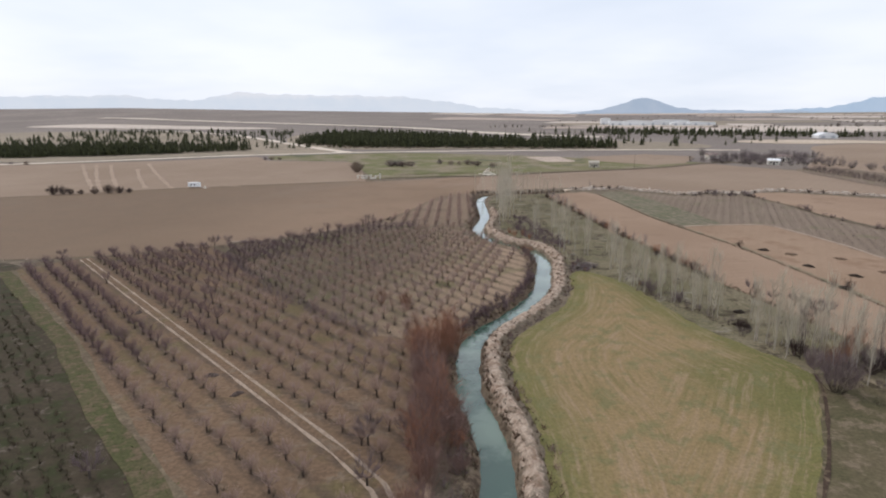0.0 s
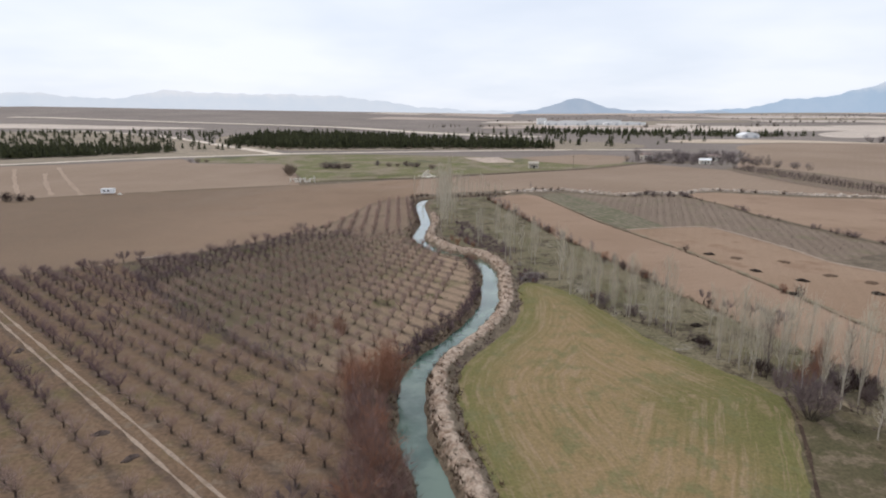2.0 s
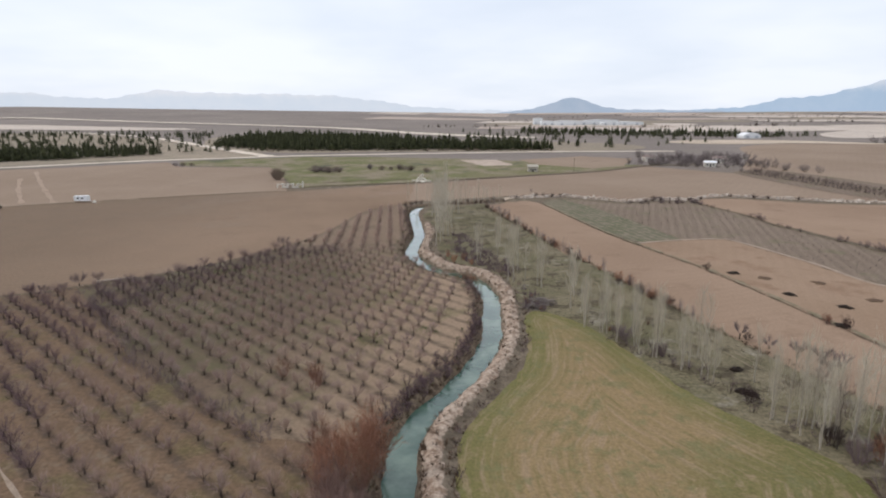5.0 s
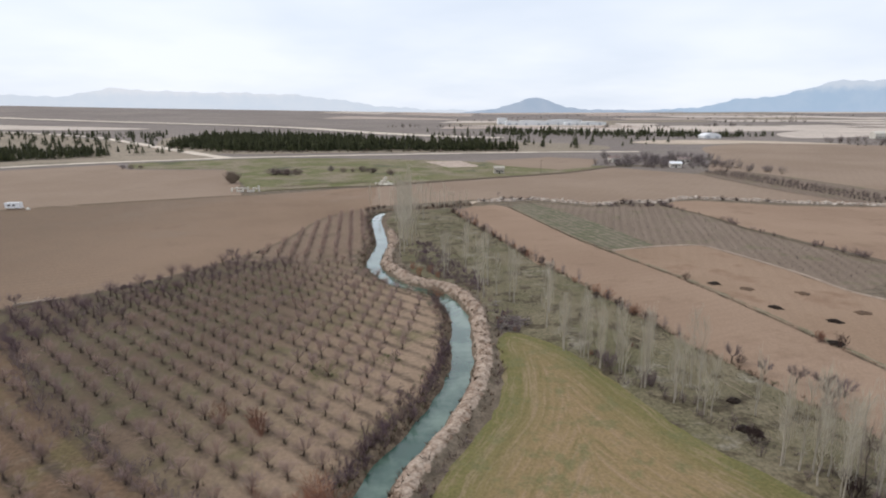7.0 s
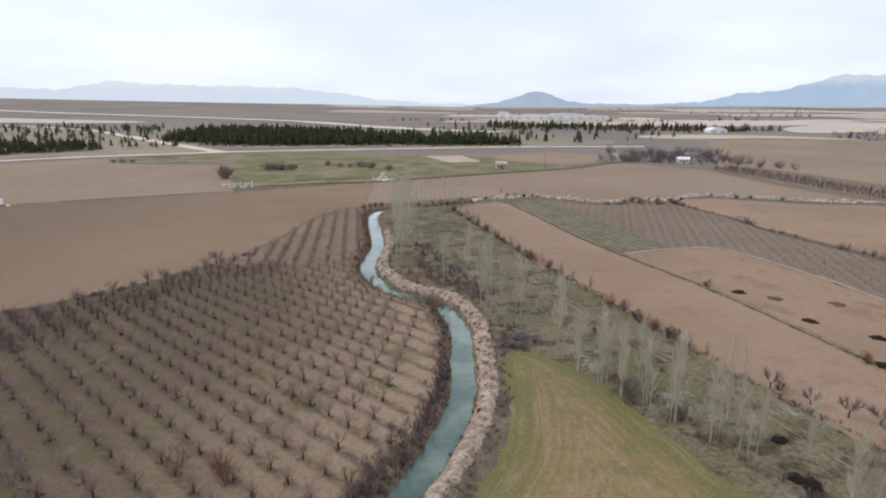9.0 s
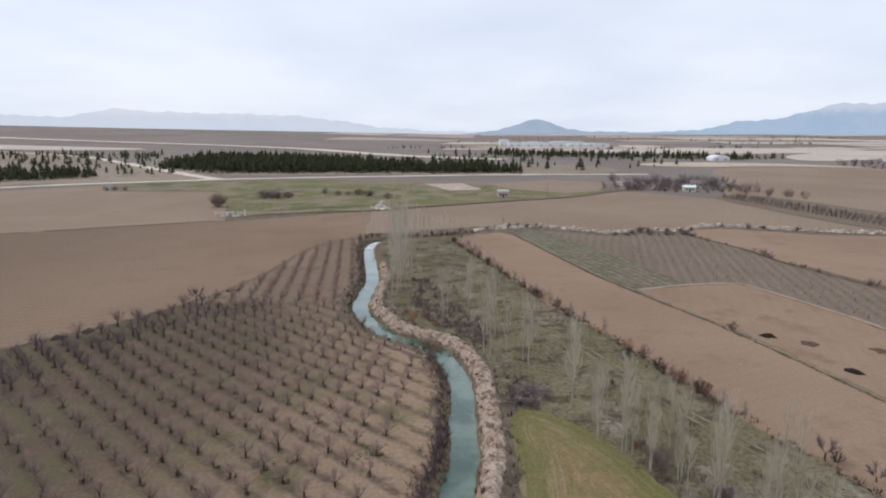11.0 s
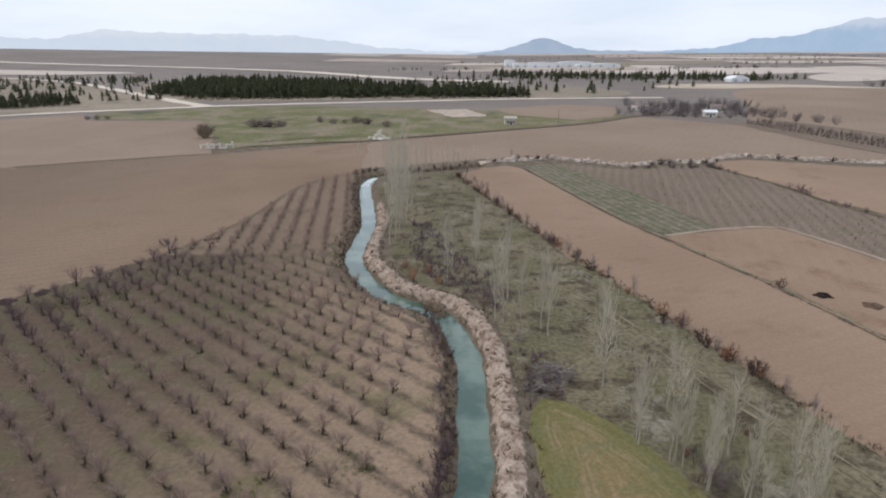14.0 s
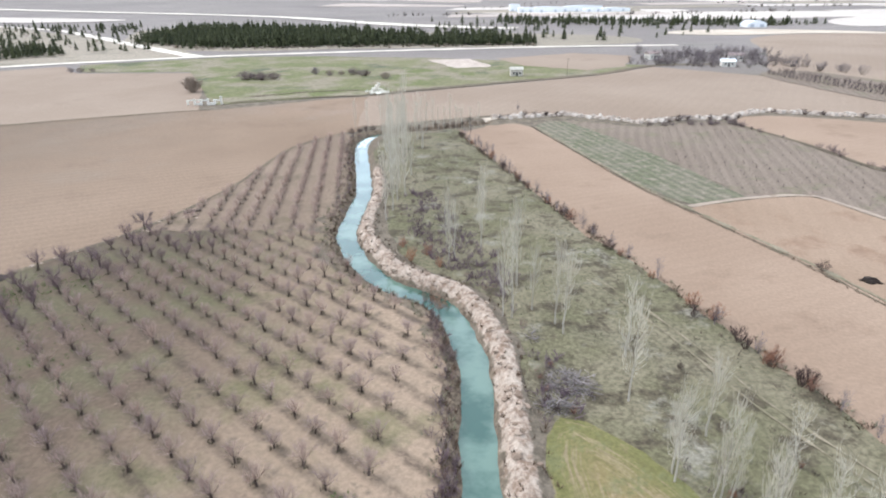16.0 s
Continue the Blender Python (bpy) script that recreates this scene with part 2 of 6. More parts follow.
M = dict(
    brown_left=soil("plough_brown", (0.212, 0.155, 0.114), (0.258, 0.192, 0.145), (0.184, 0.132, 0.097), 0.012, 0.03, 1.6, rows=(62, 3.0, 0.04), grain=(0.84, 1.1), patch=(0.54, 0.76), bump=0.05, spots=(0.008, 0.48, 0.66, (0.270, 0.206, 0.158)), dark_soil=(-170, -50, (0.178, 0.124, 0.085), (0.168, 0.120, 0.083))),
    brown_up=soil("plough_pale", (0.246, 0.192, 0.152), (0.286, 0.228, 0.184), (0.222, 0.172, 0.138), 0.012, 0.03, 1.2, rows=(30, 4.0, 0.015), grain=(0.88, 1.08), patch=(0.58, 0.78), bump=0.05),
    brown_right=soil("plough_tan", (0.262, 0.192, 0.145), (0.305, 0.228, 0.175), (0.235, 0.17, 0.128), 0.02, 0.06, 1.8, rows=(66, 2.5, 0.02), grain=(0.88, 1.08), bump=0.05),
    orange=soil("plough_orange", (0.262, 0.192, 0.142), (0.298, 0.222, 0.168), (0.235, 0.162, 0.118), 0.03, 0.08, 1.8, rows=(20, 3.0, 0.02), grain=(0.88, 1.08), bump=0.05),
    grey_plot=soil("weedy_grey_soil", (0.185, 0.150, 0.124), (0.205, 0.168, 0.14), (0.165, 0.15, 0.105), 0.03, 0.1, 1.5, rows=(15, 3.2, 0.08)),
    green_plot=soil("weedy_green_soil", (0.165, 0.155, 0.118), (0.125, 0.132, 0.085), (0.215, 0.192, 0.155), 0.05, 0.35, 1.5, rows=(-15, 2.6, 0.14), patch=(0.48, 0.62)),
    # pasture's third tone: dark grass, deepened to stand for poplar shade
    strip=soil("rough_pasture", (0.132, 0.126, 0.078), (0.186, 0.167, 0.120), (0.080, 0.068, 0.049), 0.06, 0.2, 1.5, patch=(0.49, 0.63), grain=(0.62, 1.28), bump=0.08, spots=(0.11, 0.54, 0.66, (0.232, 0.204, 0.154))),
    orchard=soil("orchard_soil", (0.305, 0.236, 0.180), (0.255, 0.196, 0.148), (0.180, 0.162, 0.098), 0.02, 0.07, 1.6, patch=(0.5, 0.66), bump=0.06, grain=(0.8, 1.14), spots=(0.35, 0.55, 0.68, (0.175, 0.130, 0.095)), under=((-16.3, 122.3), (3.05, -2.7), 3.83, (0.088, 0.064, 0.047)), dark_soil=(-50, -6, (0.106, 0.074, 0.053), (0.100, 0.088, 0.050))),
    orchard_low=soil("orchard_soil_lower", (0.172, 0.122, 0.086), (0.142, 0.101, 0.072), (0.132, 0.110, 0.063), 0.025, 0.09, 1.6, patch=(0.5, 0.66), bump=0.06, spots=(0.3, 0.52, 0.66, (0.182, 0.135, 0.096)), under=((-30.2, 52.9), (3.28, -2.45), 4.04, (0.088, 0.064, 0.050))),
    # strip colour is darkest here, for the rows' own shadow
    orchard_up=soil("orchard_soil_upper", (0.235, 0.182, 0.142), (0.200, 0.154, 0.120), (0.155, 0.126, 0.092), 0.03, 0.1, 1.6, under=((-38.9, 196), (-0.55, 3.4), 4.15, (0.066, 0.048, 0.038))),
    dark_green=soil("weedy_dark_field", (0.050, 0.044, 0.030), (0.070, 0.058, 0.044), (0.042, 0.048, 0.025), 0.06, 0.3, 1.2, patch=(0.48, 0.62), spots=(0.5, 0.56, 0.66, (0.13, 0.105, 0.084))),
    meadow=soil("meadow_grass", (0.135, 0.148, 0.068), (0.172, 0.168, 0.098), (0.225, 0.200, 0.150), 0.02, 0.05, 0.6, patch=(0.44, 0.6), spots=(0.03, 0.55, 0.66, (0.105, 0.105, 0.062))),
    green_grass=soil("fresh_grass", (0.088, 0.084, 0.050), (0.120, 0.104, 0.070), (0.165, 0.138, 0.102), 0.1, 0.35, 2.0, patch=(0.48, 0.62)),
    pale=soil("bare_pale_earth", (0.462, 0.404, 0.341), (0.525, 0.462, 0.394), (0.389, 0.336, 0.278), 0.02, 0.08, 0.8),
    dirt_road=soil("dirt_road", (0.62, 0.575, 0.52), (0.68, 0.635, 0.575), (0.54, 0.49, 0.435), 0.05, 0.2, 1.5),
    strip_grass=soil("dark_strip_grass", (0.075, 0.082, 0.040), (0.095, 0.088, 0.052), (0.125, 0.100, 0.070), 0.12, 0.5, 2.0, patch=(0.48, 0.62)),
    verge=soil("dead_verge", (0.055, 0.04, 0.032), (0.075, 0.056, 0.044), (0.15, 0.12, 0.09), 0.2, 0.6, 2.0),
    rut=soil("wheel_rut", (0.30, 0.25, 0.208), (0.345, 0.29, 0.243), (0.24, 0.19, 0.15), 0.08, 0.5, 2.0, patch=(0.5, 0.66)),
    faint_rut=soil("trodden_grass", (0.232, 0.205, 0.152), (0.262, 0.228, 0.172), (0.18, 0.165, 0.115), 0.08, 0.3, 2.0, patch=(0.44, 0.56)),
    weed_edge=soil("weedy_edge", (0.15, 0.128, 0.092), (0.12, 0.098, 0.075), (0.21, 0.175, 0.13), 0.1, 0.4, 1.5),
    # field tones for the far plain carry its haze in their colour
    hazed_brown=soil("hazed_brown_field", (0.43, 0.368, 0.33), (0.48, 0.415, 0.372), (0.38, 0.325, 0.288), 0.006, 0.02, 0.5),
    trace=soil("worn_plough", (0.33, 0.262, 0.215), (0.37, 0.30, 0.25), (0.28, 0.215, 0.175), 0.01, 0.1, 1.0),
    hazed_pale=soil("hazed_pale_field", (0.49, 0.448, 0.418), (0.545, 0.50, 0.465), (0.43, 0.39, 0.355), 0.006, 0.02, 0.5),
    hazed_olive=soil("hazed_scrub", (0.255, 0.228, 0.188), (0.305, 0.268, 0.222), (0.205, 0.188, 0.148), 0.006, 0.03, 0.5),
    hazed_dull=soil("hazed_dull_field", (0.39, 0.338, 0.312), (0.44, 0.385, 0.355), (0.345, 0.30, 0.272), 0.006, 0.02, 0.5),
    twig_fruit=plain("fruit_twig", (0.40, 0.285, 0.232), 0.85, per_object=0.85, other=(0.270, 0.195, 0.182)),
    twig_dusk=plain("dusky_fruit_twig", (0.165, 0.110, 0.116), 0.85),
    bark_fruit=plain("fruit_bark", (0.066, 0.046, 0.038), 0.9),
    twig_poplar=plain("poplar_twig", (0.54, 0.485, 0.385), 0.85, per_object=0.6, other=(0.43, 0.385, 0.305)),
    bark_poplar=plain("poplar_bark", (0.38, 0.335, 0.275), 0.85),
    twig_rust=plain("rust_twig", (0.31, 0.145, 0.085), 0.85, per_object=0.8, other=(0.19, 0.11, 0.085)),
    twig_dark=plain("dark_twig", (0.058, 0.040, 0.037), 0.9, per_object=0.7, other=(0.085, 0.048, 0.038)),
    twig_far=plain("far_twig", (0.185, 0.152, 0.156), 0.9, per_object=0.7, other=(0.205, 0.165, 0.155)),
    twig_mauve=plain("mauve_twig", (0.185, 0.138, 0.14), 0.9, per_object=0.7, other=(0.18, 0.135, 0.118)),
    twig_willow=plain("willow_twig", (0.225, 0.138, 0.112), 0.9, per_object=0.8, other=(0.180, 0.118, 0.108)),
    twig_tan=plain("tan_twig", (0.25, 0.195, 0.15), 0.9),
    green_weed=islands("green_weed", (0.12, 0.15, 0.05), (0.085, 0.105, 0.04)),
    dead_weed=islands("dead_weed", (0.115, 0.070, 0.042), (0.045, 0.029, 0.021)),
    twig_purple=plain("purple_twig", (0.150, 0.102, 0.115), 0.9),
    dry_grass=islands("dry_grass", (0.22, 0.185, 0.125), (0.11, 0.108, 0.062)),
    row_weed=islands("row_weed", (0.095, 0.068, 0.048), (0.050, 0.050, 0.026)),
    spoil_pale=islands("ditch_spoil", (0.54, 0.465, 0.395), (0.34, 0.27, 0.215)),
    clod=islands("bank_clod", (0.41, 0.315, 0.240), (0.22, 0.152, 0.108)),
    clod_plain=plain("bleached_wood", (0.40, 0.32, 0.255), 0.9, 0.3, 3.0),
    conifer=islands("conifer_needles", (0.020, 0.024, 0.010), (0.060, 0.062, 0.026)),
    trunk_dark=plain("dark_bark", (0.07, 0.055, 0.045), 0.9),
    manure=plain("manure", (0.020, 0.013, 0.009), 0.95, 0.4, 3.0),
    prunings=plain("prunings", (0.085, 0.062, 0.052), 0.95, 0.5, 3.0),
    manure_old=plain("spread_manure", (0.105, 0.066, 0.042), 0.95, 0.4, 2.0),
    branch_cut=islands("cut_branch", (0.40, 0.34, 0.31), (0.03, 0.022, 0.02)),
    white_wall=plain("white_plaster", (0.62, 0.575, 0.50), 0.85, 0.12, 0.8),
    white_metal=plain("white_metal", (0.80, 0.80, 0.80), 0.5, 0.06, 1.0, 0.4),
    grey_metal=plain("grey_metal", (0.45, 0.47, 0.5), 0.5, 0.1, 1.0, 0.4),
    old_stone=plain("old_stone", (0.44, 0.395, 0.33), 0.9, 0.2, 0.8),
    roof_tile=plain("roof_tile", (0.27, 0.205, 0.18), 0.85, 0.2, 1.5),
    dark_opening=plain("dark_opening", (0.03, 0.03, 0.03), 0.6),
    rubble=plain("rubble_stone", (0.62, 0.57, 0.48), 0.9, 0.2, 1.2),
    foam=plain("white_water", (0.66, 0.70, 0.70), 0.5, 0.1, 2.0),
    pole_wood=plain("pole_wood", (0.20, 0.16, 0.12), 0.9),
    rubber=plain("rubber", (0.03, 0.03, 0.03), 0.8),
)


def river_ground():
    """The open ground: scrub and bare earth, with spoil and rank growth along the river by vertex attributes."""
    m, n, l, bs = shader("open_ground", 0.95, 0.1)
    pos = place_out(n)
    col = mixed(n, l, ranged(n, l, noise_node(n, l, pos, 0.004, 6, 0.6), 0.35, 0.65), (0.198, 0.164, 0.145), (0.248, 0.208, 0.182))
    col = mixed(n, l, ranged(n, l, noise_node(n, l, pos, 0.02, 6, 0.65, (12, 1, 3)), 0.5, 0.68), col, (0.195, 0.172, 0.140))
    sy = n.new("ShaderNodeSeparateXYZ")
    l.new(pos, sy.inputs[0])
    # browner earth up to y 330, giving way to greyer by 480
    dark_soil = mixed(n, l, ranged(n, l, noise_node(n, l, pos, 0.3, 6, 0.7), 0.4, 0.62), (0.125, 0.098, 0.070), (0.190, 0.150, 0.110))
    col = mixed(n, l, ranged(n, l, sy.outputs["Y"], 330, 480, 1.0, 0.0), col, dark_soil)
    att = n.new("ShaderNodeAttribute")
    att.attribute_name = "spoil"
    veg = n.new("ShaderNodeAttribute")
    veg.attribute_name = "rank"
    edge = noise_node(n, l, pos, 0.7, 6, 0.7)
    add = n.new("ShaderNodeMath")
    add.operation = "ADD"
    l.new(edge, add.inputs[0])
    l.new(att.outputs["Fac"], add.inputs[1])
    spoil = mixed(n, l, ranged(n, l, noise_node(n, l, pos, 0.8, 7, 0.75), 0.36, 0.6), (0.220, 0.148, 0.104), (0.435, 0.345, 0.272))
    vadd = n.new("ShaderNodeMath")
    vadd.operation = "ADD"
    l.new(edge, vadd.inputs[0])
    l.new(veg.outputs["Fac"], vadd.inputs[1])
    growth = mixed(n, l, ranged(n, l, noise_node(n, l, pos, 0.9, 6, 0.7), 0.4, 0.6), (0.092, 0.064, 0.046), (0.205, 0.154, 0.106))
    col = mixed(n, l, ranged(n, l, vadd.outputs[0], 0.9, 1.15), col, growth)
    col = mixed(n, l, ranged(n, l, add.outputs[0], 0.92, 1.1), col, spoil)
    g = noise_node(n, l, pos, 2.2, 6, 0.7)
    shade = n.new("ShaderNodeCombineXYZ")
    v = ranged(n, l, g, 0.3, 0.7, 0.75, 1.2)
    for k in "XYZ":
        l.new(v, shade.inputs[k])
    l.new(mixed(n, l, 1.0, col, shade.outputs[0], "MULTIPLY"), bs.inputs["Base Color"])
    bumped(n, l, bs, g, 0.7, 0.15)
    return m


def crop():
    """Young cereal: green and thin straw-coloured patches, with drill lines that follow the field's edge."""
    m, n, l, bs = shader("young_cereal", 0.95, 0.1)
    pos = place_out(n)
    ed = n.new("ShaderNodeAttribute")
    ed.attribute_name = "edge"
    big = noise_node(n, l, pos, 0.035, 5, 0.6)
    col = mixed(n, l, ranged(n, l, big, 0.58, 0.76), (0.222, 0.163, 0.090), (0.148, 0.128, 0.058))
    col = mixed(n, l, ranged(n, l, ed.outputs["Fac"], 0.5, 8.5, 0.9, 0.0), col, (0.128, 0.126, 0.050))
    wob = n.new("ShaderNodeMath")
    wob.operation = "MULTIPLY_ADD"
    l.new(noise_node(n, l, pos, 0.12, 4), wob.inputs[0])
    wob.inputs[1].default_value = 1.1
    l.new(ed.outputs["Fac"], wob.inputs[2])
    sn = n.new("ShaderNodeMath")
    sn.operation = "SINE"
    l.new(times_out(n, l, wob.outputs[0], 4.6), sn.inputs[0])
    line = ranged(n, l, sn.outputs[0], 0.3, 1.0)
    faint = times_out(n, l, line, ranged(n, l, noise_node(n, l, pos, 0.08, 5), 0.4, 0.62, 0.0, 0.36))
    col = mixed(n, l, faint, col, (0.128, 0.112, 0.050))
    thick = n.new("ShaderNodeVectorMath")        # where the drill sowed thickest
    thick.operation = "DISTANCE"
    thick.inputs[1].default_value = (33.5, 75, 0)
    l.new(pos, thick.inputs[0])
    lush = n.new("ShaderNodeMath")
    lush.operation = "MULTIPLY_ADD"
    l.new(noise_node(n, l, pos, 0.15, 5, 0.65), lush.inputs[0])
    lush.inputs[1].default_value = 14
    l.new(thick.outputs["Value"], lush.inputs[2])
    col = mixed(n, l, ranged(n, l, lush.outputs[0], 13.0, 22.0, 0.7, 0.0), col, (0.112, 0.115, 0.044))
    al = n.new("ShaderNodeAttribute")
    al.attribute_name = "along"
    lane = n.new("ShaderNodeCombineXYZ")        # across and along the drill lines
    l.new(times_out(n, l, wob.outputs[0], 1.25), lane.inputs["X"])
    l.new(times_out(n, l, al.outputs["Fac"], 0.055), lane.inputs["Y"])
    streak = noise_node(n, l, lane.outputs[0], 0.8, 7, 0.78)
    col = mixed(n, l, ranged(n, l, streak, 0.49, 0.62, 0.0, 0.55), col, (0.285, 0.212, 0.154))
    col = mixed(n, l, ranged(n, l, streak, 0.47, 0.35, 0.0, 0.65), col, (0.124, 0.116, 0.050))
    mottle = noise_node(n, l, pos, 0.22, 8, 0.74)
    col = mixed(n, l, ranged(n, l, mottle, 0.5, 0.62, 0.0, 0.75), col, (0.140, 0.138, 0.070))
    col = mixed(n, l, ranged(n, l, mottle, 0.46, 0.34, 0.0, 0.5), col, (0.250, 0.186, 0.122))
    g = noise_node(n, l, pos, 2.4, 6, 0.7)
    shade = n.new("ShaderNodeCombineXYZ")
    v = ranged(n, l, g, 0.3, 0.7, 0.8, 1.15)
    for k in "XYZ":
        l.new(v, shade.inputs[k])
    col = mixed(n, l, 1.0, col, (1.10, 1.06, 0.985), "MULTIPLY")
    l.new(mixed(n, l, 1.0, col, shade.outputs[0], "MULTIPLY"), bs.inputs["Base Color"])
    bumped(n, l, bs, g, 0.6, 0.1)
    return m


def river_water():
    m, n, l, bs = shader("river_water", 0.06, 0.3)
    pos = place_out(n)
    col = mixed(n, l, ranged(n, l, noise_node(n, l, pos, 0.12, 5, 0.6), 0.38, 0.62), (0.026, 0.072, 0.052), (0.118, 0.178, 0.135))
    col = mixed(n, l, ranged(n, l, noise_node(n, l, pos, 1.5, 6, 0.75), 0.72, 0.8), col, (0.45, 0.5, 0.48))
    l.new(col, bs.inputs["Base Color"])
    bs.inputs["Coat Weight"].default_value, bs.inputs["Coat Roughness"].default_value, bs.inputs["Coat IOR"].default_value = 0.7, 0.05, 1.45
    bumped(n, l, bs, noise_node(n, l, pos, 1.6, 5, 0.6), 0.22, 0.05)
    return m


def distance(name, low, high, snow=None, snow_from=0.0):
    """Far mountains behind miles of air: a plain backdrop, haze painted as glow."""
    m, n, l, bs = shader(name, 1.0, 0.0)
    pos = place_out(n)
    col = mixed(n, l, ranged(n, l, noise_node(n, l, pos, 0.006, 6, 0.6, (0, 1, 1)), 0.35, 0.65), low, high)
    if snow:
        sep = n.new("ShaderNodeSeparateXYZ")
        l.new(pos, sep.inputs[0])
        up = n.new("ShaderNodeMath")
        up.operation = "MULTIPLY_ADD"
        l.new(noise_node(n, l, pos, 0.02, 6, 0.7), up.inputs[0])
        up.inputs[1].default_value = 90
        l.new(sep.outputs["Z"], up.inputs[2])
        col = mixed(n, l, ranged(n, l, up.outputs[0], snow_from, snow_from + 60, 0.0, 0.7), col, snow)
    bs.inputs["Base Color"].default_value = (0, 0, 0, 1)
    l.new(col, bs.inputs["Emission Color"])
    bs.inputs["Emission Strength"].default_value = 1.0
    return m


M["ground"], M["crop"], M["water"] = river_ground(), crop(), river_water()
# the blues are air haze, put in as emission colour
M["mountain"] = distance("hazed_mountain", (0.405, 0.545, 0.70), (0.445, 0.575, 0.72), (0.68, 0.75, 0.82), 222)
M["ridge"] = distance("hazed_ridge", (0.655, 0.745, 0.835), (0.685, 0.765, 0.845), (0.80, 0.84, 0.88), 215)
M["hill"] = distance("hazed_hill", (0.385, 0.485, 0.605), (0.425, 0.515, 0.625))


# ---- the lie of the land ----
def curve_through(pts, per=8, closed=False):
    """A Catmull-Rom curve through plan points."""
    p = np.array(pts, float)
    n = len(p)
    out = []
    for i in range(n if closed else n - 1):
        if closed:
            a, b, c, d = p[(i - 1) % n], p[i], p[(i + 1) % n], p[(i + 2) % n]
        else:
            a, b, c, d = p[max(i - 1, 0)], p[i], p[i + 1], p[min(i + 2, n - 1)]
        for s in np.arange(per) / per:
            out.append(0.5 * (2 * b + (c - a) * s + (2 * a - 5 * b + 4 * c - d) * s * s + (3 * b - a - 3 * c + d) * s ** 3))
    if not closed:
        out.append(p[-1])
    return np.array(out)


RIVER = curve_through([(2, -160), (-6, -60), (-4, -10), (-1.5, 25), (-1.7, 43.6), (-2.9, 52), (-4.9, 58.3), (-7.7, 65.8), (-9.3, 74.5), (-10, 84.7), (-8.3, 92), (-5.5, 98.2),
                       (-2.5, 105.7), (-0.1, 114), (1.2, 123), (1.2, 133), (1.1, 145), (0, 151), (-1.8, 157.5), (-4.1, 161.5), (-7.9, 164.5), (-12.5, 168), (-15.5, 172), (-19.2, 179),
                       (-22.2, 187), (-23.2, 195), (-23.2, 205), (-23.4, 215), (-25.6, 230), (-29.1, 249), (-31.6, 268), (-29.5, 279), (-22, 284), (-8, 288), (8, 297)], 6)
HALF = 1.8      # half the water's width
WATER = -1.05


def from_line(x, y, line):
    """Distance from a polyline, the side (right is positive) and the share of its length, for arrays."""
    x, y = np.atleast_1d(x).astype(float), np.atleast_1d(y).astype(float)
    line = np.asarray(line, float)
    a, d = line[:-1], np.diff(line, axis=0)
    dd = np.maximum((d * d).sum(1), 1e-9)
    best, side, along = np.empty(x.shape), np.empty(x.shape), np.empty(x.shape)
    for lo in range(0, len(x), 4000):
        px, py = x[lo:lo + 4000, None] - a[:, 0], y[lo:lo + 4000, None] - a[:, 1]
        k = np.clip((px * d[:, 0] + py * d[:, 1]) / dd, 0, 1)
        ex, ey = px - k * d[:, 0], py - k * d[:, 1]
        r = ex * ex + ey * ey
        i = r.argmin(1)
        row = np.arange(len(i))
        best[lo:lo + 4000] = np.sqrt(r[row, i])
        along[lo:lo + 4000] = (i + k[row, i]) / len(d)
        side[lo:lo + 4000] = ex[row, i] * d[i, 1] - ey[row, i] * d[i, 0]
    return best, np.sign(side), along


def ramp01(a, b, v):
    t = np.clip((v - a) / (b - a), 0, 1)
    return t * t * (3 - 2 * t)


def rough01(x, y):
    """Cheap uneven ground between -1 and 1."""
    return (np.sin(0.9 * x + 1.7 * np.sin(0.53 * y)) + np.sin(1.13 * y + 1.3 * np.sin(0.71 * x + 1)) + np.sin(2.3 * x - 1.9 * y) * 0.6) / 2.6


def height(x, y):
    x, y = np.atleast_1d(x).astype(float), np.atleast_1d(y).astype(float)
    z = 38 * (1 - np.exp(-np.maximum(0, y - 290) / 1300))
    z = z + ramp01(1500, 4700, y) * 25 + ramp01(1200, 2700, y) * 56 * np.clip(-x / np.maximum(y, 1.0) / 0.8, 0, 1) ** 0.85
    near = (x > -60) & (x < 30) & (y > -170) & (y < 310)
    if near.any():
        d, s, _ = from_line(x[near], y[near], RIVER)
        wav = rough01(x[near] * 0.7, y[near] * 0.7)
        d = d + 0.28 * wav
        left = np.interp(d, [0, HALF - 0.7, HALF, HALF + 1.5, HALF + 4], [-1.9, -1.8, -1.15, 0.05, 0.0])
        crest = np.interp(d, [0, HALF - 0.7, HALF, HALF + 0.9, HALF + 1.9, HALF + 2.9, HALF + 4.3], [-1.9, -1.8, -1.15, 0.35, 1.0, 0.75, 0.0])
        low = np.interp(d, [0, HALF - 0.7, HALF, HALF + 1.5, HALF + 4], [-1.9, -1.8, -1.15, 0.1, 0.0])
        share = ramp01(246, 222, y[near])
        right = low + (crest - low) * share + 0.22 * rough01(x[near] * 2.1, y[near] * 1.9) * share * ((d > HALF + 0.5) & (d < HALF + 4.2))
        z[near] += np.where(s < 0, left, right)
    return z


def up_at(x, y):
    return float(height(x, y)[0])


def mesh_of(name, verts, faces, mat, smooth=False):
    me = bpy.data.meshes.new(name)
    me.from_pydata([tuple(v) for v in verts], [], faces)
    me.materials.append(mat)
    if smooth:
        me.polygons.foreach_set("use_smooth", [True] * len(me.polygons))
    me.update()
    return me


def lines(*runs):
    """Grid lines from runs of (start, end, step)."""
    out = []
    for a, b, step in runs:
        out += list(np.arange(a, b - 1e-6, step))
    return np.array(out + [runs[-1][1]])


